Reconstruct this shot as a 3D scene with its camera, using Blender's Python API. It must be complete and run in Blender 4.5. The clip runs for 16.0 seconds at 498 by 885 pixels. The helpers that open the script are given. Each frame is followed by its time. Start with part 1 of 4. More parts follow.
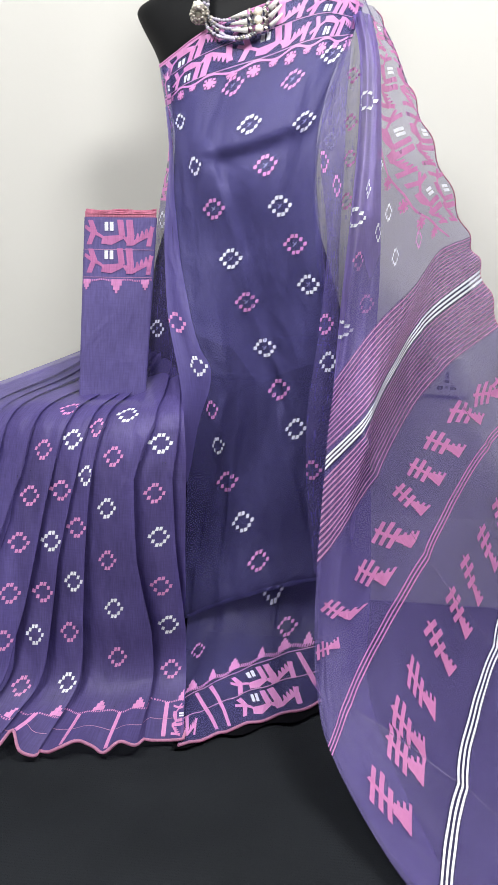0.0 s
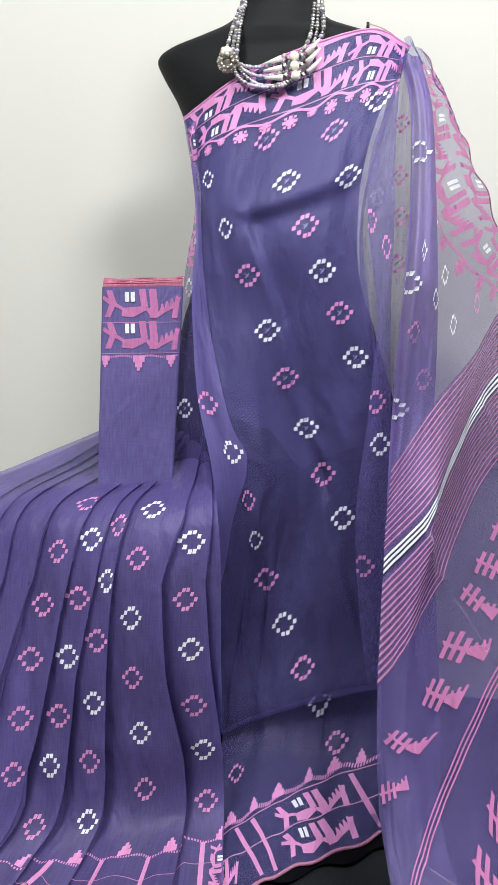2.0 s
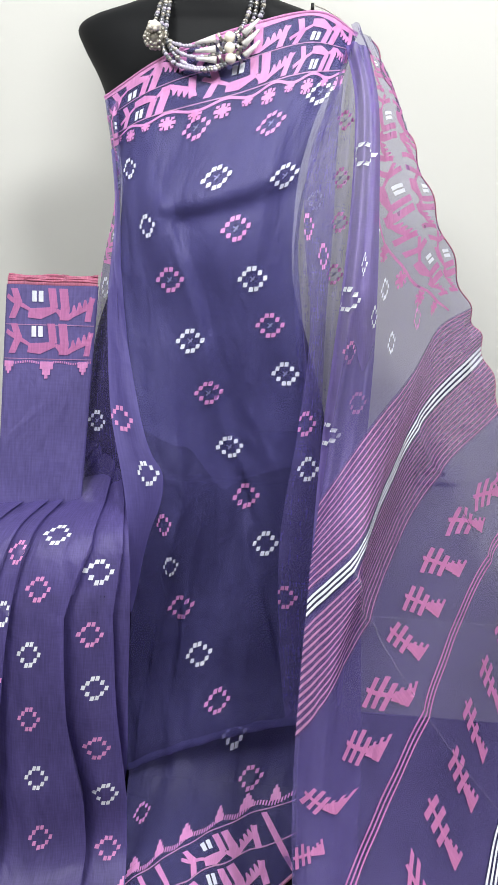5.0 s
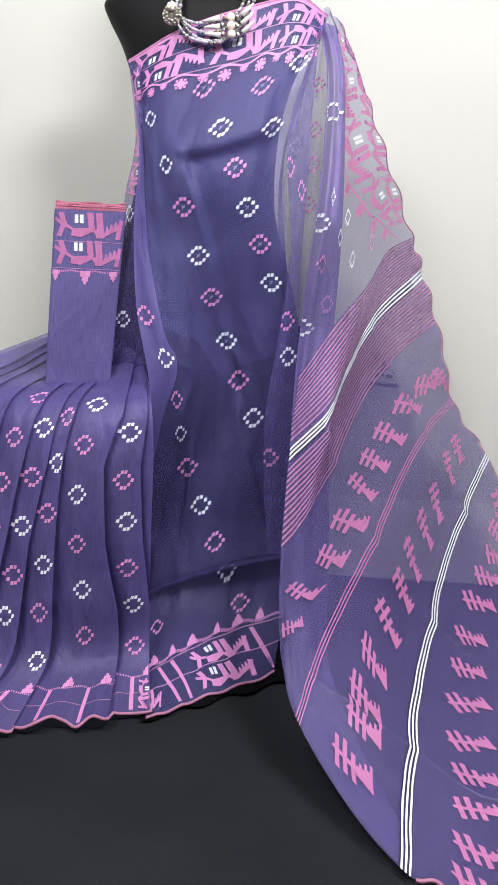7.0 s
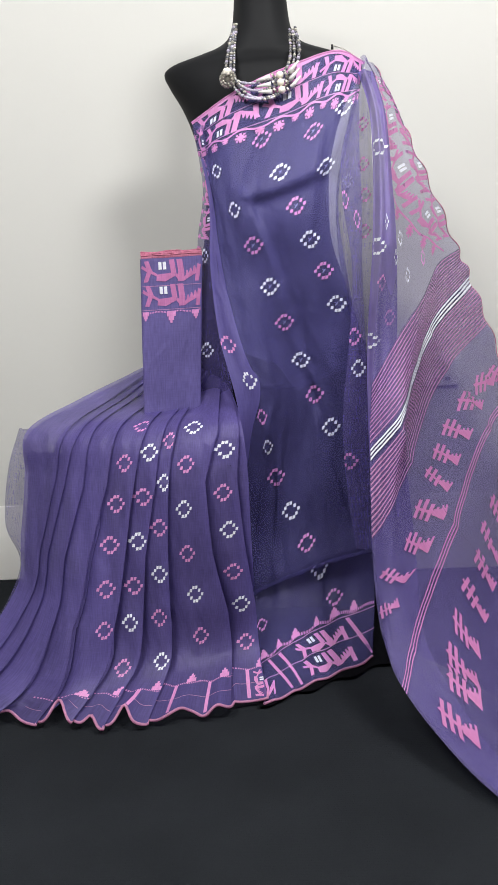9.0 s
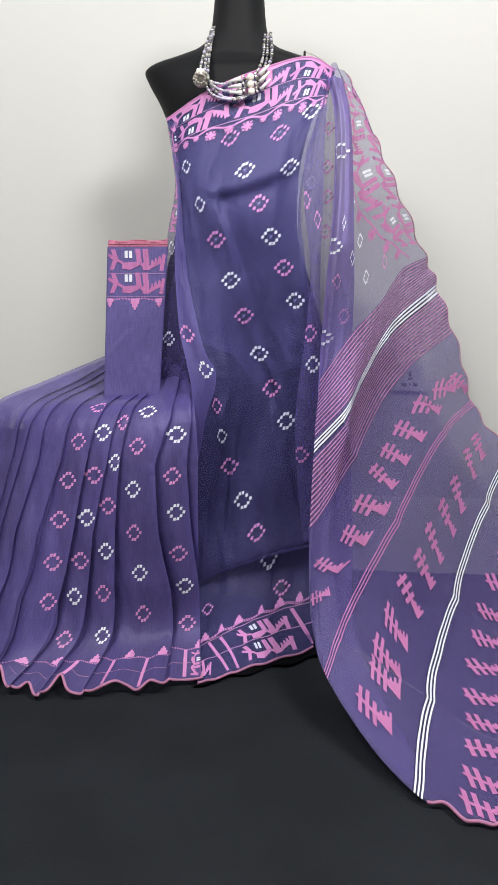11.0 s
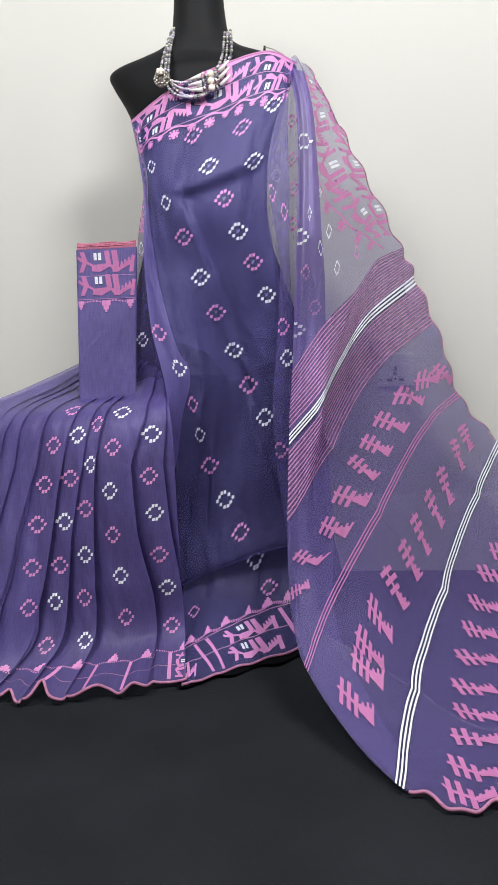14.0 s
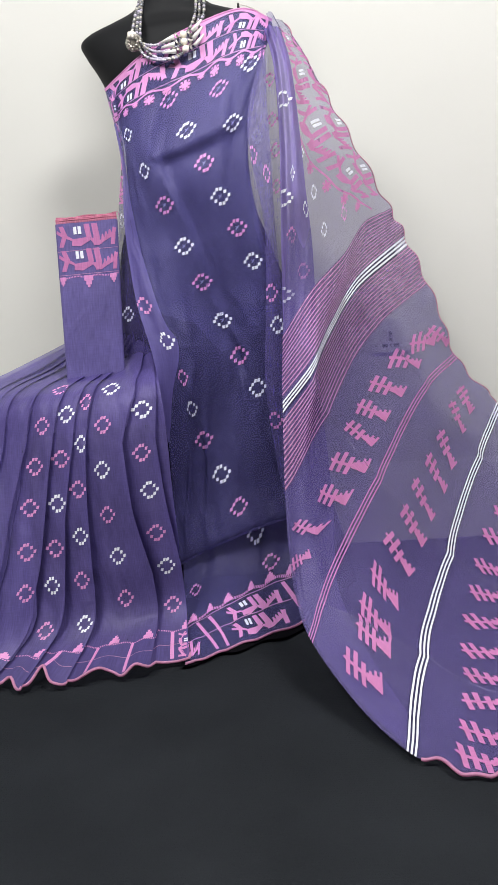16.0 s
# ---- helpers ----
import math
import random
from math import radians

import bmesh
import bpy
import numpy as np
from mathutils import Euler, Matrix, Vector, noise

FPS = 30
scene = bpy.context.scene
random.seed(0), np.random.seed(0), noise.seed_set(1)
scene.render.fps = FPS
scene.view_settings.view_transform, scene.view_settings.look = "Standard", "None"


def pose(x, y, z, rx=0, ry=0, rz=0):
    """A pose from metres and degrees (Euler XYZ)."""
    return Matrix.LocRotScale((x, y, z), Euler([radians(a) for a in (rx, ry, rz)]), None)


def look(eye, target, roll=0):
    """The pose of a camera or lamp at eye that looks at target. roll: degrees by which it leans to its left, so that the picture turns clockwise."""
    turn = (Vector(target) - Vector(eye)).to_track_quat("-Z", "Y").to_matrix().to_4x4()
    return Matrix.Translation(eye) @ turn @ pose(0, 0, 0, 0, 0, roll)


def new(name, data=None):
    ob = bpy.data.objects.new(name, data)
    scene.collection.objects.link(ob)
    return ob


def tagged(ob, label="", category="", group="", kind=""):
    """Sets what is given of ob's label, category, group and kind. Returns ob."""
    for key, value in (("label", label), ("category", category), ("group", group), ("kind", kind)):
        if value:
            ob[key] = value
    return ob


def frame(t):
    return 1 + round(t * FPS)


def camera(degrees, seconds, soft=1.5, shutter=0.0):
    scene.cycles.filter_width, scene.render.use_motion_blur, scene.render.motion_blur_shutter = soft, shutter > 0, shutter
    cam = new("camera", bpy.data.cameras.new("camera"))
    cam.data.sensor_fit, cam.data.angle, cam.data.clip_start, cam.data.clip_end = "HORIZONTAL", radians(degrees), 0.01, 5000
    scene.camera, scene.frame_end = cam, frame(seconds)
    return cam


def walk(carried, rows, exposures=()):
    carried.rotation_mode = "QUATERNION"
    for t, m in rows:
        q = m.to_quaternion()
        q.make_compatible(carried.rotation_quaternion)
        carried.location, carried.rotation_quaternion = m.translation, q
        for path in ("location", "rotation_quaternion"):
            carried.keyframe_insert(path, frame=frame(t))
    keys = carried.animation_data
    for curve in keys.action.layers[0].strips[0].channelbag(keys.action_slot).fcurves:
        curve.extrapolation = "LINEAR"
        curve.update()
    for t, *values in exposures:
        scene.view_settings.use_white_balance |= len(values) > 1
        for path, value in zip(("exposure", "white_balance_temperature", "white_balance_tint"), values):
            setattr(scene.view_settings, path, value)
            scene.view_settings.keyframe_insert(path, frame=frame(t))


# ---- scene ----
cam = camera(31.7, 16.0, 0.85)
PATH = [
    (0, (0.226, 0.03, 0.769), (-0.013, 1.974, 0.364), 1.3),
    (0.3, (0.243, 0.072, 0.79), (-0.06, 2.012, 0.41), 1.0),
    (0.5, (0.227, 0.081, 0.759), (-0.095, 2.032, 0.465), 0.9),
    (0.8, (0.211, 0.091, 0.795), (-0.148, 2.028, 0.45), 1.1),
    (1, (0.191, 0.097, 0.779), (-0.169, 2.033, 0.431), 0.7),
    (1.5, (0.182, 0.137, 0.797), (-0.13, 2.079, 0.438), 0.1),
    (1.8, (0.191, 0.18, 0.81), (-0.113, 2.128, 0.475), -0.5),
    (2, (0.163, 0.212, 0.81), (-0.114, 2.169, 0.499), 0.1),
    (2.2, (0.165, 0.249, 0.816), (-0.122, 2.205, 0.512), 0.8),
    (2.5, (0.152, 0.305, 0.838), (-0.093, 2.256, 0.475), 1.8),
    (2.8, (0.134, 0.327, 0.82), (-0.079, 2.281, 0.453), 1.9),
    (3, (0.137, 0.346, 0.844), (-0.079, 2.293, 0.441), 2.3),
    (3.5, (0.134, 0.357, 0.857), (-0.064, 2.311, 0.48), 3.6),
    (4, (0.134, 0.35, 0.859), (-0.083, 2.307, 0.505), 5.4),
    (4.5, (0.154, 0.349, 0.872), (-0.008, 2.306, 0.493), 4.5),
    (4.7, (0.161, 0.348, 0.873), (0.018, 2.305, 0.488), 3.7),
    (6.8, (0.122, 0.0, 0.841), (0.131, 1.943, 0.37), 2.9),
    (7, (0.105, -0.047, 0.832), (0.118, 1.893, 0.348), 3.7),
    (7.2, (0.107, -0.084, 0.833), (0.105, 1.857, 0.352), 4.2),
    (7.5, (0.09, -0.123, 0.825), (0.081, 1.831, 0.399), 2.7),
    (8, (0.087, -0.178, 0.83), (0.103, 1.776, 0.402), 1.5),
    (8.2, (0.082, -0.197, 0.846), (0.096, 1.755, 0.412), 0.6),
    (8.5, (0.038, -0.223, 0.837), (0.003, 1.734, 0.425), -4.6),
    (8.8, (0.02, -0.221, 0.843), (-0.108, 1.729, 0.419), -5.1),
    (9, (0.04, -0.222, 0.845), (-0.059, 1.728, 0.415), -2.6),
    (9.2, (0.047, -0.226, 0.846), (-0.014, 1.728, 0.424), -1.5),
    (11.3, (0.207, -0.281, 0.794), (0.048, 1.672, 0.395), 0.7),
    (11.5, (0.216, -0.284, 0.787), (0.068, 1.669, 0.385), 0.9),
    (12, (0.236, -0.289, 0.772), (0.085, 1.666, 0.375), 0.7),
    (12.5, (0.259, -0.283, 0.765), (0.106, 1.67, 0.364), 0.0),
    (13, (0.274, -0.279, 0.758), (0.095, 1.673, 0.357), -0.2),
    (13.5, (0.272, -0.273, 0.754), (0.075, 1.68, 0.37), -0.6),
    (14, (0.277, -0.259, 0.743), (0.071, 1.701, 0.401), -2.2),
    (14.5, (0.286, -0.235, 0.718), (0.079, 1.726, 0.385), -3.9),
    (15, (0.295, -0.227, 0.71), (0.107, 1.731, 0.35), -4.9),
    (15.5, (0.291, -0.226, 0.712), (0.093, 1.729, 0.336), -4.5),
    (16, (0.289, -0.219, 0.704), (0.074, 1.734, 0.333), -5.1),
]
walk(cam, [(t, look(eye, target, roll)) for t, eye, target, roll in PATH], [
    (0, 0.28, 6450, 10), (0.5, 0.24, 6450, 10), (1.5, 0.18, 6450, 9), (2.5, 0.24, 6300, 6), (3.2, 0.36, 6250, 5), (3.7, 0.34, 6250, 5), (4.7, 0.23, 6330, 7),
    (7.0, 0.26, 6400, 10), (9.0, 0.08, 6420, 10), (12.5, 0.07, 6420, 10), (13.6, 0.09, 6420, 10), (14.3, 0.03, 6420, 10), (15.0, 0.13, 6430, 10), (16.0, 0.17, 6440, 10)])

# ---- light ----
world = bpy.data.worlds.new("world")
scene.world = world
world.use_nodes = True
world.node_tree.nodes["Background"].inputs[0].default_value = (0.9, 0.93, 1.0, 1)
world.node_tree.nodes["Background"].inputs[1].default_value = 0.07
scene.view_settings.exposure = 0.0


def area(name, eye, target, sx, sy, watts, colour):
    lamp = bpy.data.lights.new(name, "AREA")
    lamp.shape, lamp.size, lamp.size_y, lamp.energy, lamp.color = "RECTANGLE", sx, sy, watts, colour
    ob = new(name, lamp)
    ob.matrix_world = look(eye, target)
    return ob


area("ceiling_panel_lamp", (1.05, 0.02, 2.50), (0.05, 1.7, 0.7), 0.65, 0.5, 51, (1.0, 0.985, 0.955))
area("ceiling_panel_lamp", (-0.74, -0.05, 2.60), (-0.05, 1.5, 0.65), 0.9, 0.7, 60, (1.0, 0.985, 0.96))


# ---- materials ----
def material(name, rgb, rough=0.6, metal=0.0, var=0.06, scale=30.0, bump=0.1, bump_scale=200.0, sheen=0.0, coat=0.0, spec=0.5):
    m = bpy.data.materials.new(name)
    m.use_nodes = True
    n, l = m.node_tree.nodes, m.node_tree.links
    b = n["Principled BSDF"]
    b.inputs["Roughness"].default_value, b.inputs["Metallic"].default_value = rough, metal
    b.inputs["Sheen Weight"].default_value, b.inputs["Coat Weight"].default_value = sheen, coat
    b.inputs["Specular IOR Level"].default_value = spec
    tc = n.new("ShaderNodeTexCoord")
    big, fine = n.new("ShaderNodeTexNoise"), n.new("ShaderNodeTexNoise")
    big.inputs["Scale"].default_value, big.inputs["Detail"].default_value = scale, 4
    fine.inputs["Scale"].default_value, fine.inputs["Detail"].default_value = bump_scale, 3
    l.new(tc.outputs["Object"], big.inputs["Vector"]), l.new(tc.outputs["Object"], fine.inputs["Vector"])
    mix = n.new("ShaderNodeMix")
    mix.data_type = "RGBA"
    mix.inputs["A"].default_value = (*[max(0, c * (1 - var)) for c in rgb], 1)
    mix.inputs["B"].default_value = (*[min(1, c * (1 + var)) for c in rgb], 1)
    l.new(big.outputs["Fac"], mix.inputs["Factor"]), l.new(mix.outputs["Result"], b.inputs["Base Color"])
    bp = n.new("ShaderNodeBump")
    bp.inputs["Strength"].default_value, bp.inputs["Distance"].default_value = bump, 0.002
    l.new(fine.outputs["Fac"], bp.inputs["Height"]), l.new(bp.outputs["Normal"], b.inputs["Normal"])
    return m


def cloth(name, rgb, cover, slub=0.10, lit=0.35, weave=480.0, crumple=0.014):
    """Sheer woven cloth: threads that scatter and pass light, with gaps between them. UV is in metres."""
    m = bpy.data.materials.new(name)
    m.use_nodes = True
    n, l = m.node_tree.nodes, m.node_tree.links
    n.remove(n["Principled BSDF"])
    out = n["Material Output"]
    uv = n.new("ShaderNodeUVMap")
    streak = []
    for sx, sy in ((weave, 34.0), (48.0, weave * 0.8)):
        mp, nz = n.new("ShaderNodeMapping"), n.new("ShaderNodeTexNoise")
        mp.inputs["Scale"].default_value = (sx, sy, 1)
        nz.inputs["Scale"].default_value, nz.inputs["Detail"].default_value = 1.0, 2
        l.new(uv.outputs[0], mp.inputs[0]), l.new(mp.outputs[0], nz.inputs["Vector"])
        streak.append(nz)
    cloud = n.new("ShaderNodeTexNoise")
    cloud.inputs["Scale"].default_value, cloud.inputs["Detail"].default_value = 9.0, 3
    l.new(uv.outputs[0], cloud.inputs["Vector"])
    add = n.new("ShaderNodeMath")
    add.operation = "ADD"
    weak = n.new("ShaderNodeMapRange")
    weak.inputs["To Min"].default_value, weak.inputs["To Max"].default_value = 0.28, 0.72
    l.new(streak[1].outputs["Fac"], weak.inputs["Value"])
    l.new(streak[0].outputs["Fac"], add.inputs[0]), l.new(weak.outputs[0], add.inputs[1])
    add2 = n.new("ShaderNodeMath")
    add2.operation = "ADD"
    l.new(add.outputs[0], add2.inputs[0]), l.new(cloud.outputs["Fac"], add2.inputs[1])
    col = n.new("ShaderNodeMapRange")
    col.inputs["From Min"].default_value, col.inputs["From Max"].default_value = 1.0, 2.0
    col.inputs["To Min"].default_value, col.inputs["To Max"].default_value = 1 - slub * 1.6, 1 + slub * 1.6
    l.new(add2.outputs[0], col.inputs["Value"])
    tint = n.new("ShaderNodeVectorMath")
    tint.operation = "SCALE"
    tint.inputs[0].default_value = rgb
    l.new(col.outputs[0], tint.inputs["Scale"])
    crush = n.new("ShaderNodeTexNoise")
    turned = n.new("ShaderNodeMapping")
    turned.inputs["Rotation"].default_value, turned.inputs["Scale"].default_value = (0, 0, 0.5), (26, 11, 1)
    crush.inputs["Scale"].default_value, crush.inputs["Detail"].default_value, crush.inputs["Distortion"].default_value = 1.0, 4, 1.2
    l.new(uv.outputs[0], turned.inputs[0]), l.new(turned.outputs[0], crush.inputs["Vector"])
    soft_relief = n.new("ShaderNodeBump")
    soft_relief.inputs["Strength"].default_value, soft_relief.inputs["Distance"].default_value = 0.5, crumple
    l.new(crush.outputs["Fac"], soft_relief.inputs["Height"])
    bp = n.new("ShaderNodeBump")
    bp.inputs["Strength"].default_value, bp.inputs["Distance"].default_value = 0.25, 0.0006
    l.new(add.outputs[0], bp.inputs["Height"]), l.new(soft_relief.outputs[0], bp.inputs["Normal"])
    dif, tra, glo = n.new("ShaderNodeBsdfDiffuse"), n.new("ShaderNodeBsdfTranslucent"), n.new("ShaderNodeBsdfGlossy")
    glo.inputs["Roughness"].default_value = 0.5
    glo.inputs["Color"].default_value = (0.62, 0.60, 0.72, 1)
    for b in (dif, tra):
        l.new(tint.outputs[0], b.inputs["Color"])
    for b in (dif, glo):
        l.new(bp.outputs[0], b.inputs["Normal"])
    m1, m2, m3, gap = n.new("ShaderNodeMixShader"), n.new("ShaderNodeMixShader"), n.new("ShaderNodeMixShader"), n.new("ShaderNodeBsdfTransparent")
    m1.inputs[0].default_value, m2.inputs[0].default_value = lit, 0.055
    l.new(dif.outputs[0], m1.inputs[1]), l.new(tra.outputs[0], m1.inputs[2])
    l.new(m1.outputs[0], m2.inputs[1]), l.new(glo.outputs[0], m2.inputs[2])
    cov = n.new("ShaderNodeMapRange")
    cov.inputs["From Min"].default_value, cov.inputs["From Max"].default_value = 0.7, 1.3
    cov.inputs["To Min"].default_value, cov.inputs["To Max"].default_value = max(0, cover - 0.03), min(1, cover + 0.03)
    l.new(add.outputs[0], cov.inputs["Value"]), l.new(cov.outputs[0], m3.inputs[0])
    l.new(gap.outputs[0], m3.inputs[1]), l.new(m2.outputs[0], m3.inputs[2]), l.new(m3.outputs[0], out.inputs["Surface"])
    return m


PURPLE = (0.127, 0.102, 0.345)
M_FRONT = cloth("purple_cotton_silk", (0.168, 0.155, 0.472), 0.43, 0.15, weave=430.0)
M_PLEAT = cloth("purple_pleat_silk", (0.158, 0.124, 0.392), 0.66, 0.18, crumple=0.010)
M_SHEER = cloth("purple_sheer_silk", (0.152, 0.124, 0.382), 0.56)
M_LINING = cloth("purple_second_layer", (0.160, 0.124, 0.375), 0.46)
M_BODICE = cloth("purple_bodice_layer", (0.168, 0.150, 0.46), 0.30, 0.12)
M_VEIL = cloth("purple_turned_back_silk", (0.165, 0.135, 0.43), 0.66, 0.08, crumple=0.010)
M_PALLU = cloth("purple_open_silk", (0.162, 0.132, 0.385), 0.45, 0.14)
M_SIDE = cloth("purple_inner_pleats", (0.150, 0.120, 0.378), 0.93, 0.15, crumple=0.010)
M_UNDER = cloth("purple_turned_silk", (0.215, 0.155, 0.47), 0.80)
M_FOLDED = cloth("purple_folded_silk", (0.175, 0.146, 0.40), 1.0, 0.20, crumple=0.010)
M_PINK = cloth("pink_thread", (0.78, 0.32, 0.65), 0.95, 0.10, 0.15)
M_PINK_SHEER = cloth("pink_thread_sheer", (0.71, 0.25, 0.53), 0.82, 0.10, 0.22)
M_PINKLINE = cloth("pink_fine_line", (0.75, 0.38, 0.61), 0.85, 0.10)
# Paler than the cloth: stands for light caught along the pressed creases.
M_CREASE_GLINT = cloth("lilac_crease_highlight", (0.62, 0.56, 0.78), 0.32, 0.05, 0.2)
M_PINKGROUND = cloth("pink_stripe_ground", (0.36, 0.12, 0.38), 0.26, 0.06)
M_WHITE = cloth("white_thread", (0.88, 0.90, 0.98), 0.98, 0.05, 0.10)
M_GREY = cloth("grey_thread", (0.38, 0.38, 0.55), 0.8, 0.06)
M_NAVY = cloth("dark_thread", (0.035, 0.03, 0.10), 0.9, 0.06)
M_HEM = cloth("pink_hem", (0.80, 0.36, 0.58), 0.96, 0.10)
M_EDGE = cloth("rose_folded_edge", (0.66, 0.22, 0.34), 1.0, 0.25)
M_WALL = material("cream_wall_paint", (0.625, 0.622, 0.597), 0.75, var=0.03, scale=2.5, bump=0.06, bump_scale=140)
M_SKIRT = material("white_wall_tile", (0.82, 0.81, 0.78), 0.45, var=0.04, scale=6, bump=0.03)
M_BLACKCLOTH = material("black_floor_cloth", (0.0182, 0.0205, 0.0240), 0.9, var=0.4, scale=4, bump=0.5, bump_scale=600, spec=0.03)
M_PETTI = material("black_petticoat_cotton", (0.004, 0.004, 0.0055), 0.95, var=0.3, scale=12, bump=0.3, bump_scale=500, spec=0.05)
M_MANNEQUIN = material("matt_black_plastic", (0.0085, 0.009, 0.0105), 0.62, var=0.15, scale=9, bump=0.05, bump_scale=300, spec=0.16)
M_CEIL = material("white_ceiling", (0.8, 0.8, 0.78), 0.9)
M_TILE = material("grey_floor_tile", (0.35, 0.34, 0.32), 0.5)
M_SOCKET = material("white_socket_plastic", (0.80, 0.80, 0.78), 0.35, var=0.02, bump=0.0)
M_HOLE = material("black_socket_hole", (0.01, 0.01, 0.01), 0.6, bump=0.0)
M_PEARL = material("cream_pearl", (0.86, 0.80, 0.70), 0.22, var=0.05, bump=0.0, coat=0.6)
M_SILVER = material("antique_silver", (0.52, 0.49, 0.44), 0.35, 0.9, var=0.3, scale=400, bump=0.3, bump_scale=900)
M_BEAD = material("grey_glass_bead", (0.21, 0.215, 0.24), 0.18, 0.5, var=0.35, scale=160, bump=0.0, coat=0.8)
M_LILAC = material("lilac_crystal_bead", (0.50, 0.46, 0.58), 0.12, 0.1, var=0.25, scale=160, bump=0.0, coat=0.8)
M_IVORY = material("ivory_cone_bead", (0.82, 0.80, 0.78), 0.25, 0.2, var=0.08, bump=0.0)
M_WOOD = material("dark_stool_wood", (0.012, 0.011, 0.012), 0.6, var=0.3, scale=20)

# ---- sheets begin ----


def spline(pts, t):
    """Smooth curve through pts at the places t, 0 to 1."""
    p = np.asarray(pts, float)
    n = len(p) - 1
    x = np.clip(np.asarray(t, float), 0, 1) * n
    i = np.minimum(x.astype(int), n - 1)
    f = (x - i)[..., None]
    q = np.concatenate([[2 * p[0] - p[1]], p, [2 * p[-1] - p[-2]]])
    a, b, c, d = q[i], q[i + 1], q[i + 2], q[i + 3]
    return 0.5 * (2 * b + (c - a) * f + (2 * a - 5 * b + 4 * c - d) * f ** 2 + (3 * b - a - 3 * c + d) * f ** 3)


class Sheet:
    """A draped cloth: cross lines from edge to edge (u), one below the other (v), and folds laid over them."""

    def __init__(self, lines, folds=None):
        self.lines, self.folds = lines, folds
        self.su, self.sv = 1.0, 1.0
        k = np.linspace(0, 1, 40)
        mid = self.at(np.full(40, 0.5), k)
        self.sv = float(np.linalg.norm(np.diff(mid, axis=0), axis=1).sum())
        mid = self.at(k, np.full(40, 0.55))
        self.su = float(np.linalg.norm(np.diff(mid, axis=0), axis=1).sum())

    def base(self, u, v):
        u, v = np.broadcast_arrays(np.asarray(u, float), np.asarray(v, float))
        rows = np.stack([spline(line, u) for line in self.lines])
        n = len(rows) - 1
        x = np.clip(v, 0, 1) * n
        i = np.minimum(x.astype(int), n - 1)
        f = (x - i)[..., None]
        q = np.concatenate([[2 * rows[0] - rows[1]], rows, [2 * rows[-1] - rows[-2]]])
        j = np.indices(u.shape)
        a, b, c, d = (q[(i + k, *j)] for k in range(4))
        return 0.5 * (2 * b + (c - a) * f + (2 * a - 5 * b + 4 * c - d) * f ** 2 + (3 * b - a - 3 * c + d) * f ** 3)

    def at(self, u, v):
        p = self.base(u, v)
        return p if self.folds is None else p + self.folds(np.asarray(u, float), np.asarray(v, float))

    def frame_at(self, u, v):
        e = 0.004
        du = (self.base(min(u + e, 1), v) - self.base(max(u - e, 0), v)) / (min(u + e, 1) - max(u - e, 0))
        dv = (self.base(u, min(v + e, 1)) - self.base(u, max(v - e, 0))) / (min(v + e, 1) - max(v - e, 0))
        return du, dv


def bump_at(x, c, w):
    return np.exp(-((x - c) / w) ** 2)


def along_y(a, z=0.0):
    return np.stack([a * 0, a, a * 0 + z * a], -1)


RIPPLE = np.random.RandomState(4).uniform(-1, 1, (18, 3))


def ripple(u, v, fu, fv):
    """Uneven small waves, about -1 to 1."""
    a = 0
    for k, (p, q, r) in enumerate(RIPPLE):
        w = 1 + k / 5
        a = a + np.sin(w * (fu * p * u + fv * q * v) + 9 * r) / w
    return a / 3.5


def front_folds(u, v):
    u, v = np.broadcast_arrays(u, v)
    a = 0.004 * np.sin(7 * u + 5 * v) * np.clip(v * 3, 0, 1)
    a = a - 0.006 * bump_at(u - 0.30 * v, 0.22, 0.07) * bump_at(v, 0.55, 0.25)
    a = a + 0.005 * bump_at(u + 0.25 * v, 0.72, 0.05) * bump_at(v, 0.45, 0.25)
    d = v - np.interp(u, (0.31, 0.36, 0.47, 0.59, 0.78, 0.93), (0.172, 0.176, 0.1735, 0.169, 0.163, 0.159))
    a = a + 0.013 * np.tanh(d / 0.006) * np.exp(-np.abs(d) / 0.022) * np.clip((u - 0.29) / 0.05, 0, 1) * np.clip((1.02 - u) / 0.35, 0.2, 1)
    d = u - np.interp(v, (0.15, 0.171, 0.203, 0.249, 0.306, 0.43), (0.303, 0.341, 0.39, 0.448, 0.5185, 0.66))
    a = a + 0.010 * np.tanh(d / 0.018) * np.exp(-np.abs(d) / 0.06) * np.clip((v - 0.14) / 0.03, 0, 1) * np.clip((0.46 - v) / 0.12, 0, 1)
    d = u - np.interp(v, (0.38, 0.45, 0.56, 0.617, 0.664, 0.72), (0.37, 0.34, 0.19, 0.15, 0.10, 0.08))
    a = a - 0.013 * np.exp(-np.abs(d) / 0.022) * np.clip((v - 0.36) / 0.05, 0, 1) * np.clip((0.74 - v) / 0.08, 0, 1)
    d = u - np.interp(v, (0.40, 0.57, 0.72), (0.52, 0.80, 0.95))
    a = a + 0.010 * np.tanh(d / 0.02) * np.exp(-np.abs(d) / 0.09) * np.clip((v - 0.42) / 0.04, 0, 1) * np.clip((0.72 - v) / 0.1, 0, 1)
    a = a - 0.006 * bump_at(u - 0.12 * np.sin(6 * v), 0.38, 0.03) * bump_at(v, 0.62, 0.2)
    a = a + 0.004 * np.sin(26 * u) * np.clip(v - 0.9, 0, 1) * 10
    a = a + 0.0036 * ripple(u, v, 22, 26) * np.clip(v * 6, 0, 1) + 0.0004 * ripple(u, v, 50, 90)
    return along_y(a)


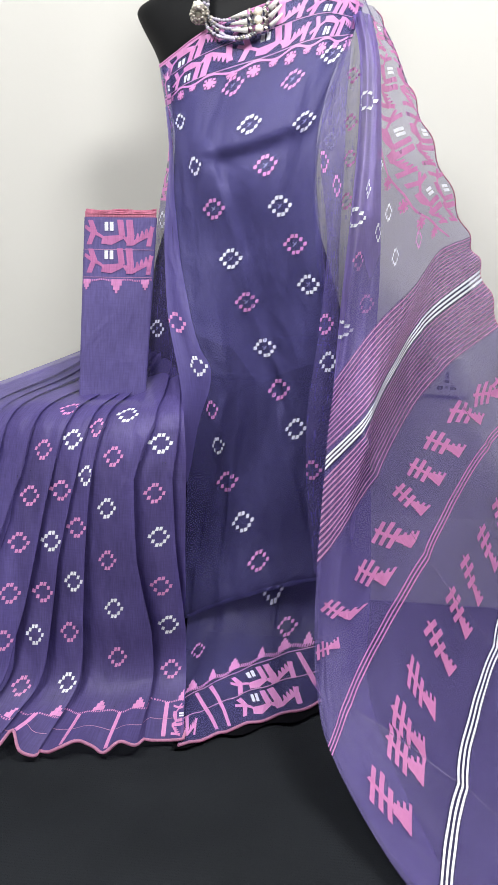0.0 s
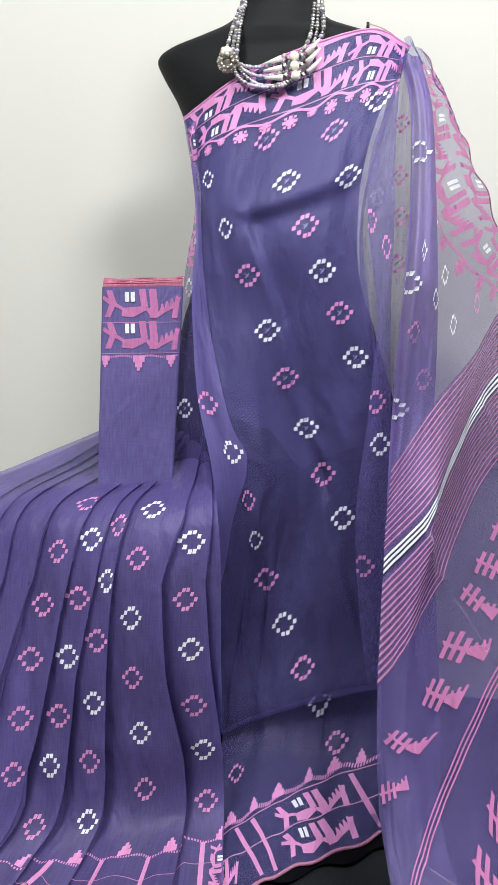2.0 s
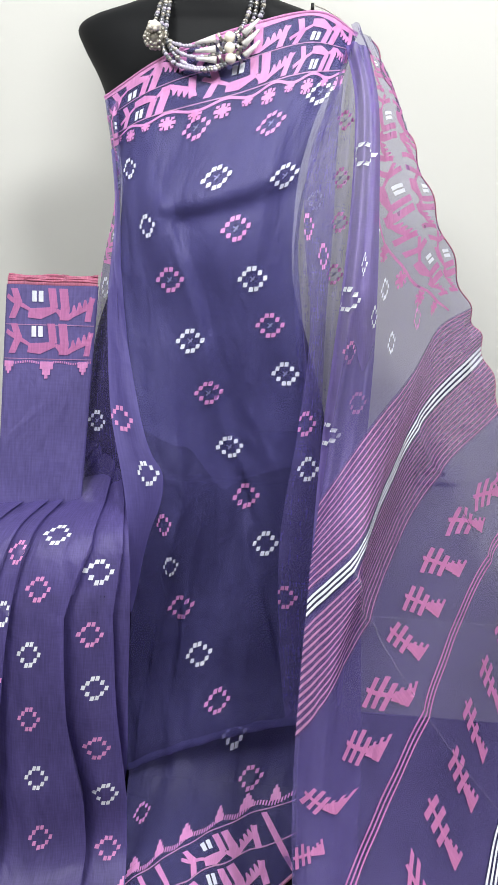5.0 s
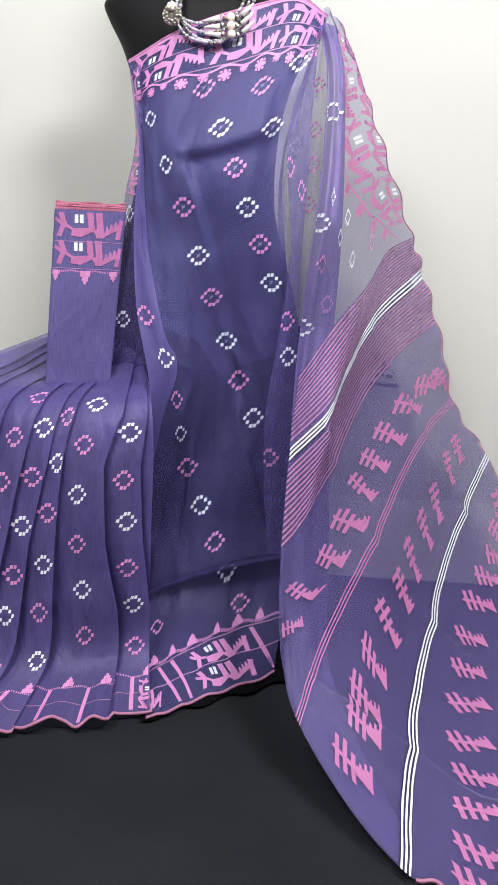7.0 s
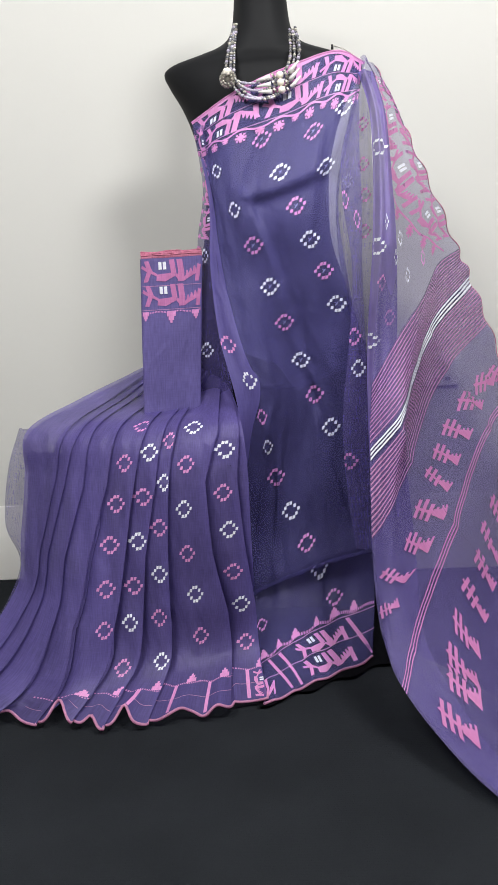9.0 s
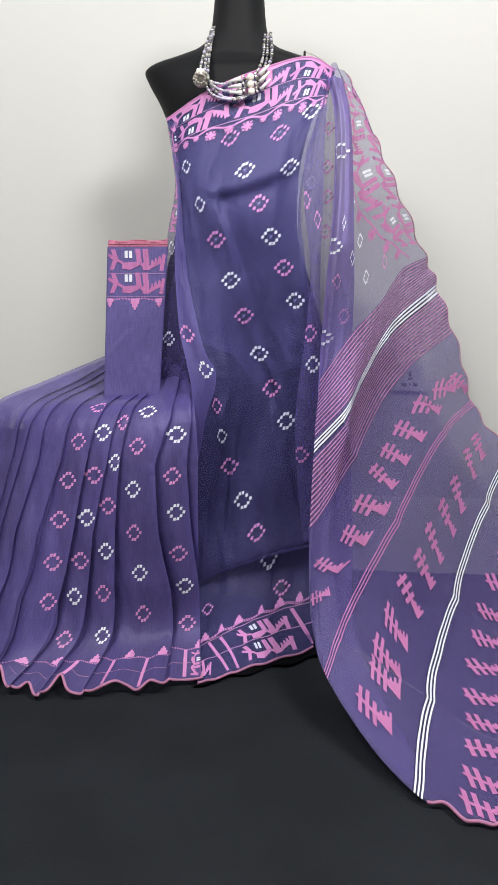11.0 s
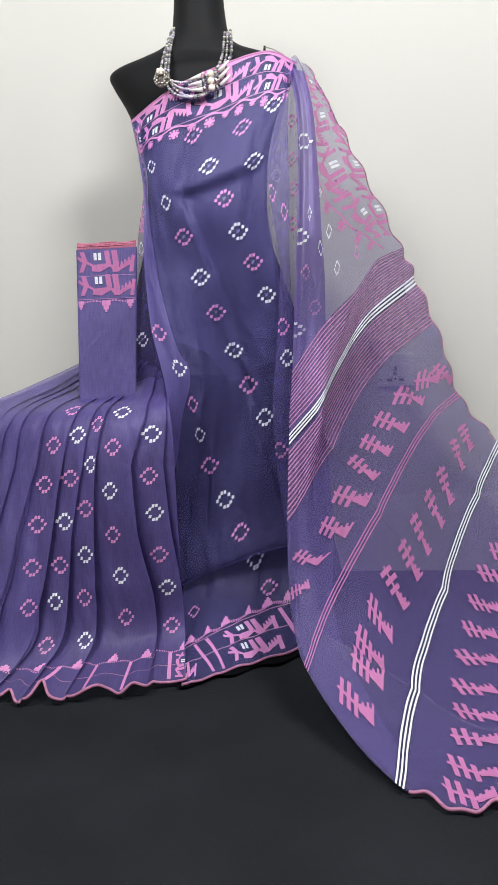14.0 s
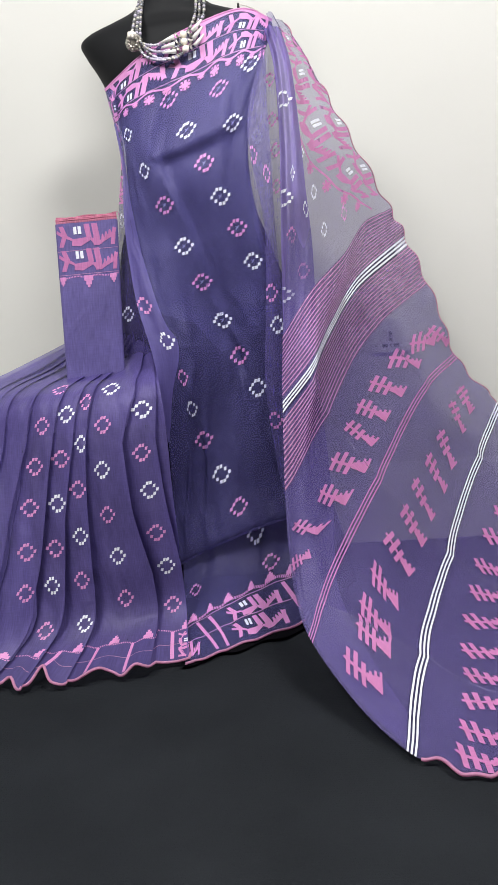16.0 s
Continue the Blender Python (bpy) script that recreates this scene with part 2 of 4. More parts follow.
FRONT = Sheet([
    [(-0.137, 1.602, 1.094), (-0.045, 1.560, 1.141), (0.059, 1.552, 1.179), (0.150, 1.585, 1.208), (0.206, 1.615, 1.190)],
    [(-0.122, 1.585, 1.030), (-0.060, 1.550, 1.050), (0.045, 1.535, 1.075), (0.125, 1.548, 1.105), (0.188, 1.570, 1.120)],
    [(-0.106, 1.545, 0.935), (-0.055, 1.506, 0.925), (0.027, 1.492, 0.930), (0.090, 1.500, 0.935), (0.145, 1.525, 0.945)],
    [(-0.108, 1.520, 0.810), (-0.045, 1.508, 0.800), (0.030, 1.515, 0.800), (0.095, 1.512, 0.800), (0.156, 1.520, 0.800)],
    [(-0.095, 1.490, 0.680), (-0.040, 1.490, 0.670), (0.030, 1.538, 0.670), (0.100, 1.540, 0.670), (0.180, 1.528, 0.670)],
    [(-0.064, 1.460, 0.545), (-0.020, 1.490, 0.540), (0.055, 1.557, 0.540), (0.120, 1.555, 0.545), (0.192, 1.528, 0.550)],
    [(-0.060, 1.480, 0.400), (-0.012, 1.535, 0.395), (0.040, 1.553, 0.400), (0.115, 1.556, 0.405), (0.195, 1.535, 0.410)],
    [(-0.070, 1.518, 0.260), (-0.012, 1.545, 0.260), (0.055, 1.545, 0.270), (0.120, 1.548, 0.280), (0.195, 1.545, 0.290)],
    [(-0.072, 1.514, 0.132), (-0.010, 1.522, 0.158), (0.055, 1.526, 0.178), (0.120, 1.530, 0.198), (0.200, 1.538, 0.218)],
    [(-0.068, 1.548, 0.118), (-0.006, 1.560, 0.143), (0.058, 1.568, 0.163), (0.123, 1.576, 0.182), (0.203, 1.585, 0.200)],
    [(-0.060, 1.470, 0.072), (-0.002, 1.498, 0.082), (0.060, 1.518, 0.090), (0.125, 1.540, 0.098), (0.205, 1.565, 0.104)],
    [(-0.030, 1.281, 0.012), (0.015, 1.312, 0.010), (0.060, 1.350, 0.010), (0.115, 1.398, 0.010), (0.190, 1.462, 0.012)],
], front_folds)

# left-hand drape over the hip, and the turned-back layers on the front
WRAP = Sheet([
    [(-0.137, 1.605, 1.092), (-0.125, 1.590, 1.088), (-0.112, 1.575, 1.085)],
    [(-0.124, 1.620, 0.970), (-0.112, 1.580, 0.970), (-0.100, 1.548, 0.970)],
    [(-0.140, 1.620, 0.870), (-0.122, 1.570, 0.870), (-0.098, 1.525, 0.870)],
    [(-0.142, 1.580, 0.780), (-0.118, 1.545, 0.780), (-0.090, 1.512, 0.780)],
    [(-0.156, 1.560, 0.650), (-0.122, 1.535, 0.650), (-0.085, 1.510, 0.650)],
    [(-0.150, 1.575, 0.550), (-0.110, 1.545, 0.535), (-0.070, 1.515, 0.520)],
], lambda u, v: along_y(0.004 * np.sin(9 * np.asarray(u) + 4 * np.asarray(v))))
TURN_V = (0.10, 0.158, 0.226, 0.302, 0.397, 0.4195, 0.445, 0.492, 0.55)
TURN_U = (0.02, 0.036, 0.07, 0.12, 0.23, 0.283, 0.256, 0.105, 0.01)
LAYER_A = Sheet([[FRONT.at(np.interp(a, TURN_V, TURN_U) * k / 6, a) + np.array((0, -0.007, 0)) for k in range(7)] for a in np.linspace(0.10, 0.55, 28)])
BODICE = Sheet([[FRONT.at(k / 20, 0.004 + t * (np.interp(k / 20, (0, 0.43, 0.47, 0.87, 1), (0.36, 0.40, 0.445, 0.419, 0.41)) - 0.004)) + np.array((0, 0.006, 0)) for k in range(21)] for t in np.linspace(0, 1, 40)])
LAYER_B = Sheet([
    [(0.182, 1.560, 1.115), (0.186, 1.562, 1.115), (0.190, 1.564, 1.115)],
    [(0.152, 1.530, 1.020), (0.170, 1.538, 1.020), (0.187, 1.545, 1.020)],
    [(0.150, 1.508, 0.930), (0.168, 1.516, 0.930), (0.188, 1.524, 0.930)],
    [(0.166, 1.502, 0.800), (0.176, 1.506, 0.800), (0.186, 1.510, 0.800)],
    [(0.158, 1.508, 0.660), (0.174, 1.510, 0.660), (0.190, 1.508, 0.660)],
    [(0.142, 1.516, 0.500), (0.168, 1.512, 0.500), (0.197, 1.510, 0.500)],
    [(0.150, 1.520, 0.340), (0.172, 1.516, 0.340), (0.198, 1.518, 0.340)],
    [(0.165, 1.522, 0.225), (0.180, 1.522, 0.225), (0.200, 1.525, 0.225)],
])

# shoulder pleats: two narrow sheets between the front and the hanging end
PLEAT_A = Sheet([
    [(0.186, 1.580, 1.160), (0.197, 1.582, 1.162), (0.212, 1.586, 1.160)],
    [(0.160, 1.545, 1.040), (0.184, 1.552, 1.040), (0.212, 1.560, 1.040)],
    [(0.140, 1.530, 0.940), (0.176, 1.540, 0.940), (0.214, 1.548, 0.940)],
    [(0.142, 1.525, 0.830), (0.174, 1.530, 0.830), (0.210, 1.535, 0.830)],
    [(0.160, 1.520, 0.700), (0.180, 1.522, 0.700), (0.204, 1.522, 0.700)],
    [(0.176, 1.515, 0.580), (0.188, 1.515, 0.580), (0.204, 1.515, 0.580)],
], lambda u, v: along_y(0.007 * np.sin(21 * np.asarray(u)) + 0 * np.asarray(v)))
PLEAT_B = Sheet([
    [(0.190, 1.585, 1.168), (0.205, 1.584, 1.172), (0.222, 1.596, 1.166)],
    [(0.206, 1.530, 1.085), (0.222, 1.524, 1.085), (0.238, 1.545, 1.085)],
    [(0.208, 1.495, 0.960), (0.226, 1.484, 0.960), (0.246, 1.515, 0.960)],
    [(0.203, 1.468, 0.850), (0.224, 1.455, 0.850), (0.250, 1.490, 0.850)],
    [(0.197, 1.470, 0.760), (0.224, 1.470, 0.760), (0.254, 1.515, 0.760)],
    [(0.190, 1.470, 0.640), (0.218, 1.475, 0.640), (0.252, 1.510, 0.640)],
    [(0.186, 1.420, 0.480), (0.210, 1.425, 0.490), (0.244, 1.450, 0.520)],
    [(0.190, 1.350, 0.270), (0.205, 1.350, 0.300), (0.240, 1.380, 0.360)],
], lambda u, v: along_y(0.006 * np.sin(13 * np.asarray(u) + 2 * np.asarray(v))))


CREASES = (
    ((0.444, 0.200), (0.497, 0.371), (0.530, 0.440), (0.558, 0.482), (0.597, 0.486), (0.636, 0.478), (0.668, 0.474), (0.715, 0.484), (0.751, 0.494), (0.781, 0.496), (0.820, 0.499), (0.857, 0.496)),
    ((0.668, 0.163), (0.697, 0.208), (0.726, 0.236), (0.781, 0.253), (0.846, 0.211), (0.894, 0.206)),
    ((0.441, 0.709), (0.566, 0.779), (0.666, 0.749), (0.777, 0.749), (0.841, 0.782)),
)


def pallu_folds(u, v):
    u, v = np.broadcast_arrays(u, v)
    a = 0.004 * np.sin(9 * u + 8 * v) * np.clip(1.2 - v, 0, 1) + 0.0016 * ripple(u, v, 40, 60)
    for k, crease in enumerate(CREASES):
        cv, cu = np.array(crease).T
        d = u - np.interp(v, cv, cu)
        on = np.clip((v - cv[0] + 0.02) / 0.04, 0, 1) * np.clip((cv[-1] + 0.03 - v) / 0.05, 0, 1)
        a = a + on * 0.013 * np.exp(-np.abs(d) / np.where(d < 0, 0.05, 0.03))
    e = np.clip((u - 0.93) / 0.07, 0, 1)
    w = 0.004 * np.sin(v * 95) * e * (v < 0.75)
    hem = np.clip((0.14 - u) / 0.14, 0, 1) * np.clip((v - 0.77) / 0.04, 0, 1)
    s = hem * (0.012 * np.sin(v * 88 + 0.6) + 0.006 * np.sin(v * 190))
    return np.stack([w + a * 0.45, s - a * 0.8, a * 0.5 + w * 0.5 + hem * 0.004 * (1 + np.sin(v * 88))], -1)


PALLU = Sheet([
    [(0.195, 1.596, 1.196), (0.204, 1.606, 1.200), (0.213, 1.622, 1.197), (0.220, 1.635, 1.192), (0.226, 1.645, 1.188)],
    [(0.224, 1.555, 1.098), (0.238, 1.585, 1.112), (0.252, 1.615, 1.117), (0.266, 1.645, 1.110), (0.278, 1.672, 1.099)],
    [(0.228, 1.510, 0.944), (0.252, 1.560, 0.950), (0.285, 1.620, 0.967), (0.315, 1.672, 0.978), (0.343, 1.720, 0.983)],
    [(0.194, 1.405, 0.627), (0.252, 1.480, 0.706), (0.318, 1.620, 0.763), (0.365, 1.715, 0.822), (0.418, 1.800, 0.842)],
    [(0.183, 1.360, 0.464), (0.241, 1.370, 0.530), (0.273, 1.460, 0.585), (0.340, 1.625, 0.672), (0.461, 1.835, 0.753)],
    [(0.182, 1.250, 0.222), (0.218, 1.300, 0.338), (0.268, 1.420, 0.438), (0.370, 1.640, 0.556), (0.519, 1.850, 0.608)],
    [(0.219, 1.120, 0.106), (0.258, 1.235, 0.176), (0.363, 1.450, 0.301), (0.475, 1.700, 0.421), (0.564, 1.860, 0.471)],
    [(0.358, 0.938, 0.014), (0.393, 1.155, 0.060), (0.481, 1.480, 0.124), (0.586, 1.755, 0.251), (0.661, 1.880, 0.350)],
    [(0.518, 0.880, 0.012), (0.560, 1.146, 0.014), (0.625, 1.440, 0.030), (0.705, 1.690, 0.080), (0.780, 1.870, 0.160)],
    [(0.700, 0.840, 0.010), (0.740, 1.120, 0.012), (0.790, 1.400, 0.014), (0.850, 1.640, 0.020), (0.920, 1.840, 0.050)],
], pallu_folds)

FOLD_V = (0.0, 0.3, 0.45, 0.6, 0.75, 0.9, 1.0)
FOLD_U = (
    (-0.020, -0.020, -0.020, -0.020, -0.020, -0.020, -0.020),
    (0.190, 0.190, 0.160, 0.100, 0.070, 0.070, 0.070),
    (0.245, 0.245, 0.205, 0.140, 0.120, 0.120, 0.120),
    (0.305, 0.305, 0.300, 0.225, 0.205, 0.215, 0.215),
    (0.420, 0.420, 0.405, 0.330, 0.280, 0.300, 0.300),
    (0.549, 0.549, 0.522, 0.477, 0.422, 0.388, 0.388),
    (0.629, 0.629, 0.614, 0.556, 0.520, 0.474, 0.474),
    (0.684, 0.684, 0.668, 0.652, 0.639, 0.607, 0.607),
    (0.890, 0.887, 0.828, 0.844, 0.890, 0.894, 0.895),
    (0.982, 0.982, 0.958, 0.975, 0.999, 1.000, 1.000),
    (1.030, 1.030, 1.030, 1.030, 1.034, 1.035, 1.035),
)


def skirt_folds(u, v):
    u, v = np.broadcast_arrays(u, v)
    lines = np.stack([np.interp(v, FOLD_V, row) for row in FOLD_U])
    uu = np.clip(u, 0, 1)
    i = np.clip((uu[None] >= lines).sum(0) - 1, 0, len(FOLD_U) - 2)
    a = np.take_along_axis(lines, i[None], 0)[0]
    b = np.take_along_axis(lines, i[None] + 1, 0)[0]
    f = np.clip((uu - a) / (b - a), 0, 1)
    near_hem = np.clip((v - 0.84) / 0.14, 0, 1)
    amp = (0.016 + 0.022 * np.clip((v - 0.35) / 0.4, 0, 1)) * (1 - 0.6 * near_hem)
    tooth = np.where(f < 0.94, 0.75 * (1 - np.exp(-f / 0.13)) + 0.25 * f / 0.94, (1 - f) / 0.06) - 0.5
    a = -amp * tooth + 0.0022 * ripple(u, v, 60, 16) - 0.005 * np.sin(11 * u + 7 * v) * v
    hem = np.clip((v - 0.86) / 0.14, 0, 1)
    a = a - hem * 0.012 * np.sin(38 * u + 1.0) * (0.7 + 0.5 * np.sin(9 * u)) - hem * 0.008 * np.sin(17 * u)
    curl = sum(h * bump_at(u, c, w) for c, w, h in ((0.05, 0.030, 0.45), (0.16, 0.026, 0.9), (0.235, 0.020, 0.3), (0.345, 0.022, 0.7), (0.43, 0.018, 0.35), (0.525, 0.020, 0.5), (0.72, 0.050, 0.25), (0.835, 0.030, 0.3)))
    a = a + hem ** 2 * 0.055 * curl
    lift = hem ** 2 * (0.040 * curl + 0.006 * (1 + np.sin(38 * u + 0.4))) + (1 - v) * 0.004 * tooth
    top = np.clip((0.32 - v) / 0.32, 0, 1)
    return np.stack([0.020 * tooth * (1 - top) * (1 - 0.75 * near_hem), a * (1 - 0.8 * top), lift + 0.012 * top * tooth], -1)


SKIRT = Sheet([
    [(-0.285, 1.665, 0.602), (-0.220, 1.660, 0.607), (-0.165, 1.630, 0.602), (-0.120, 1.580, 0.590), (-0.085, 1.520, 0.575)],
    [(-0.410, 1.605, 0.550), (-0.305, 1.600, 0.551), (-0.220, 1.565, 0.545), (-0.145, 1.530, 0.540), (-0.072, 1.490, 0.545)],
    [(-0.492, 1.490, 0.508), (-0.375, 1.440, 0.512), (-0.265, 1.425, 0.514), (-0.160, 1.425, 0.512), (-0.062, 1.440, 0.512)],
    [(-0.500, 1.470, 0.420), (-0.390, 1.400, 0.428), (-0.278, 1.385, 0.430), (-0.168, 1.388, 0.430), (-0.056, 1.425, 0.430)],
    [(-0.518, 1.455, 0.300), (-0.398, 1.365, 0.303), (-0.280, 1.362, 0.305), (-0.168, 1.376, 0.305), (-0.054, 1.420, 0.305)],
    [(-0.532, 1.425, 0.195), (-0.402, 1.325, 0.188), (-0.275, 1.345, 0.185), (-0.165, 1.376, 0.185), (-0.050, 1.418, 0.185)],
    [(-0.625, 1.360, 0.088), (-0.435, 1.275, 0.082), (-0.270, 1.315, 0.075), (-0.158, 1.362, 0.075), (-0.046, 1.405, 0.080)],
    [(-0.790, 1.270, 0.014), (-0.490, 1.210, 0.012), (-0.300, 1.208, 0.012), (-0.165, 1.228, 0.012), (-0.022, 1.290, 0.012)],
], skirt_folds)

# the pleats lie doubled on the seat
SEAT_LAYER = Sheet([[SKIRT.base(k / 8, a) + np.array((0, 0.004, -0.007)) for k in range(9)] for a in np.linspace(0.0, 0.40, 6)], lambda u, v: SKIRT.folds(u, 0.40 * v))

SIDE_LAYER = Sheet([[SKIRT.base(0.40 * k / 8, a) + np.array((0.004, 0.012, -0.002)) for k in range(9)] for a in np.linspace(0.36, 0.93, 8)], lambda u, v: SKIRT.folds(0.40 * u, 0.36 + 0.57 * v))

# the turned-under edge of the hanging end, and the sheer back layer of the skirt
UNDER_V = (0.36, 0.42, 0.47, 0.52, 0.57, 0.62, 0.67, 0.72, 0.77)
UNDER_U = (0.16, 0.22, 0.34, 0.44, 0.42, 0.34, 0.24, 0.17, 0.08)
UNDER = Sheet([[PALLU.base(b * k / 4, a) + np.array((0.004, 0.012, -0.004)) for k in range(5)] for a, b in zip(UNDER_V, UNDER_U)])
LINING = Sheet([[np.maximum(PALLU.base(k / 8, a) + np.array((0.0, 0.008, -0.002)), (-9, -9, 0.0095)) for k in range(9)] for a in np.linspace(0.350, 0.985, 14)], lambda u, v: PALLU.folds(u, 0.350 + 0.635 * v) * 0.97)
BACK = Sheet([
    [(-0.519, 1.520, 0.507), (-0.500, 1.510, 0.508), (-0.450, 1.500, 0.506)],
    [(-0.556, 1.530, 0.415), (-0.520, 1.510, 0.415), (-0.470, 1.495, 0.415)],
    [(-0.576, 1.535, 0.295), (-0.535, 1.515, 0.300), (-0.480, 1.495, 0.300)],
    [(-0.548, 1.515, 0.205), (-0.520, 1.495, 0.200), (-0.480, 1.475, 0.200)],
    [(-0.610, 1.440, 0.090), (-0.560, 1.425, 0.090), (-0.500, 1.400, 0.090)],
    [(-0.740, 1.350, 0.012), (-0.650, 1.320, 0.012), (-0.550, 1.290, 0.012)],
], lambda u, v: along_y(0.006 * np.sin(12 * np.asarray(u) + 3 * np.asarray(v))))
# ---- sheets end ----


# ---- builders ----
def finish(ob, mat, smooth=True):
    ob.data.materials.append(mat)
    if smooth:
        ob.data.polygons.foreach_set("use_smooth", [True] * len(ob.data.polygons))
    return ob


def from_bm(name, bm, mat, parent=None, smooth=True, label=""):
    me = bpy.data.meshes.new(name)
    bm.to_mesh(me)
    bm.free()
    ob = finish(new(name, me), mat, smooth)
    if parent:
        ob.parent = parent
    if label:
        ob["label"] = label
    return ob


def from_arrays(name, verts, faces, mat, parent=None, smooth=True, uvs=None, label=""):
    me = bpy.data.meshes.new(name)
    me.from_pydata([tuple(p) for p in verts], [], faces)
    if uvs is not None:
        layer = me.uv_layers.new(name="uv")
        loops = np.empty(len(me.loops), int)
        me.loops.foreach_get("vertex_index", loops)
        layer.data.foreach_set("uv", np.asarray(uvs, float)[loops].ravel())
    me.update()
    ob = finish(new(name, me), mat, smooth)
    if parent:
        ob.parent = parent
    if label:
        ob["label"] = label
    return ob


def sheet_part(name, sheet, mat, parent, nu=60, nv=140, us=None, label=""):
    us = np.linspace(0, 1, nu) if us is None else np.asarray(us)
    vs = np.linspace(0, 1, nv)
    nu = len(us)
    U, V = np.meshgrid(us, vs)
    P = sheet.at(U, V).reshape(-1, 3)
    P[:, 2] = np.maximum(P[:, 2], 0.009)
    faces = [(j * nu + i, j * nu + i + 1, (j + 1) * nu + i + 1, (j + 1) * nu + i) for j in range(nv - 1) for i in range(nu - 1)]
    uv = np.stack([U * sheet.su, V * sheet.sv], -1).reshape(-1, 2)
    return from_arrays(name, P, faces, mat, parent, True, uv, label)


VIEW = Vector((0.1, -1.0, 0.25))


def woven(name, sheet, u0, v0, polys, mat, parent, lift=0.0015, turn=0.0, metric=None, label=""):
    """Polygons in metres about the place (u0, v0) of a sheet, laid on it. x runs along u, y up against v."""
    du, dv = sheet.frame_at(u0, v0) if metric is None else metric
    lu, lv = max(np.linalg.norm(du), 0.02), max(np.linalg.norm(dv), 0.05)
    c, s = math.cos(radians(turn)), math.sin(radians(turn))
    flat, faces, n = [], [], 0
    for poly in polys:
        flat += [(x * c - y * s, x * s + y * c) for x, y in poly]
        faces.append(tuple(range(n, n + len(poly))))
        n += len(poly)
    flat = np.array(flat)
    U, V = np.clip(u0 + flat[:, 0] / lu, 0, 1), np.clip(v0 - flat[:, 1] / lv, 0, 1)
    P = sheet.at(U, V)
    e = 0.003
    a = sheet.at(np.minimum(U + e, 1), V) - sheet.at(np.maximum(U - e, 0), V)
    b = sheet.at(U, np.minimum(V + e, 1)) - sheet.at(U, np.maximum(V - e, 0))
    N = np.cross(a, b)
    N /= np.linalg.norm(N, axis=1)[:, None] + 1e-9
    N *= np.where(N @ np.array(VIEW) < 0, -1, 1)[:, None]
    P[:, 2] = np.maximum(P[:, 2], 0.010)
    return from_arrays(name, P + N * lift, faces, mat, parent, False, flat + (u0 * 7, v0 * 5), label)


def cell(x, y, w, h, shear=0.0):
    return [(x - w / 2 - shear, y - h / 2), (x + w / 2 - shear, y - h / 2), (x + w / 2 + shear, y + h / 2), (x - w / 2 + shear, y + h / 2)]


def stroke(x0, y0, x1, y1, w, step=0.008):
    """A bar from one place to another, cut into short lengths so that it follows the cloth."""
    d = math.hypot(x1 - x0, y1 - y0)
    n = max(1, int(d / step))
    px, py = -(y1 - y0) / d * w / 2, (x1 - x0) / d * w / 2
    out = []
    for i in range(n):
        a, b = i / n, (i + 1) / n
        ax, ay, bx, by = x0 + (x1 - x0) * a, y0 + (y1 - y0) * a, x0 + (x1 - x0) * b, y0 + (y1 - y0) * b
        out.append([(ax - px, ay - py), (bx - px, by - py), (bx + px, by + py), (ax + px, ay + py)])
    return out


RING = ((-0.50, 2.00), (0.56, 2.06), (-1.52, 1.12), (1.58, 1.14), (-2.48, 0.10), (2.52, 0.02), (-1.58, -1.10), (1.52, -1.14), (-0.56, -2.06), (0.50, -1.98))


def ring_motif(sheet, u, v, white, parent, size=1.0, turn=0.0, wide=1.0, tall=1.0, centre=True, lift=0.0007):
    s = 0.0066 * size
    a, b = s * wide, s * tall
    ob = woven("woven_motif", sheet, u, v, [cell(x * a, y * b, a * 0.84, b * 0.93, a * 0.14) for x, y in RING], M_WHITE if white else M_PINK, parent, lift, turn)
    if centre:
        woven("motif_centre", sheet, u, v, stroke(-0.5 * s, -0.5 * s, 0.5 * s, 0.5 * s, s * 0.3) + stroke(-0.5 * s, 0.5 * s, 0.3 * s, -0.2 * s, s * 0.25), M_GREY, ob, lift + 0.0002, turn)
    return ob


def tube(pts, r, sides=6):
    pts = [Vector(p) for p in pts]
    verts, faces = [], []
    for i, p in enumerate(pts):
        d = (pts[min(i + 1, len(pts) - 1)] - pts[max(i - 1, 0)]).normalized()
        x = d.orthogonal().normalized()
        if i:
            x = (last - d * last.dot(d)).normalized()
        last, y = x, d.cross(x)
        for k in range(sides):
            t = 2 * math.pi * k / sides
            verts.append(p + (x * math.cos(t) + y * math.sin(t)) * r)
    for i in range(len(pts) - 1):
        for k in range(sides):
            faces.append((i * sides + k, i * sides + (k + 1) % sides, (i + 1) * sides + (k + 1) % sides, (i + 1) * sides + k))
    return verts, faces


def edge_hem(sheet, parent, pairs, r=0.0022, name="hem_piping", mat=None):
    pts = [sheet.at(u, v) for u, v in pairs]
    pts = [(p[0], p[1], max(p[2], 0.011)) for p in pts]
    v, f = tube(pts, r)
    return from_arrays(name, v, f, mat or M_HEM, parent, True, [(0.01 * i, 0.0) for i in range(len(v))])


def box(name, x0, x1, y0, y1, z0, z1, mat, parent=None, bevel=0.0, label=""):
    bm = bmesh.new()
    bmesh.ops.create_cube(bm, size=1)
    for v in bm.verts:
        v.co = ((x0 + x1) / 2 + v.co.x * (x1 - x0), (y0 + y1) / 2 + v.co.y * (y1 - y0), (z0 + z1) / 2 + v.co.z * (z1 - z0))
    if bevel:
        bmesh.ops.bevel(bm, geom=bm.edges[:], offset=bevel, segments=2, affect="EDGES")
    return from_bm(name, bm, mat, parent, False, label)


def structure(ob, label, category):
    return tagged(ob, label, category, kind="structure")


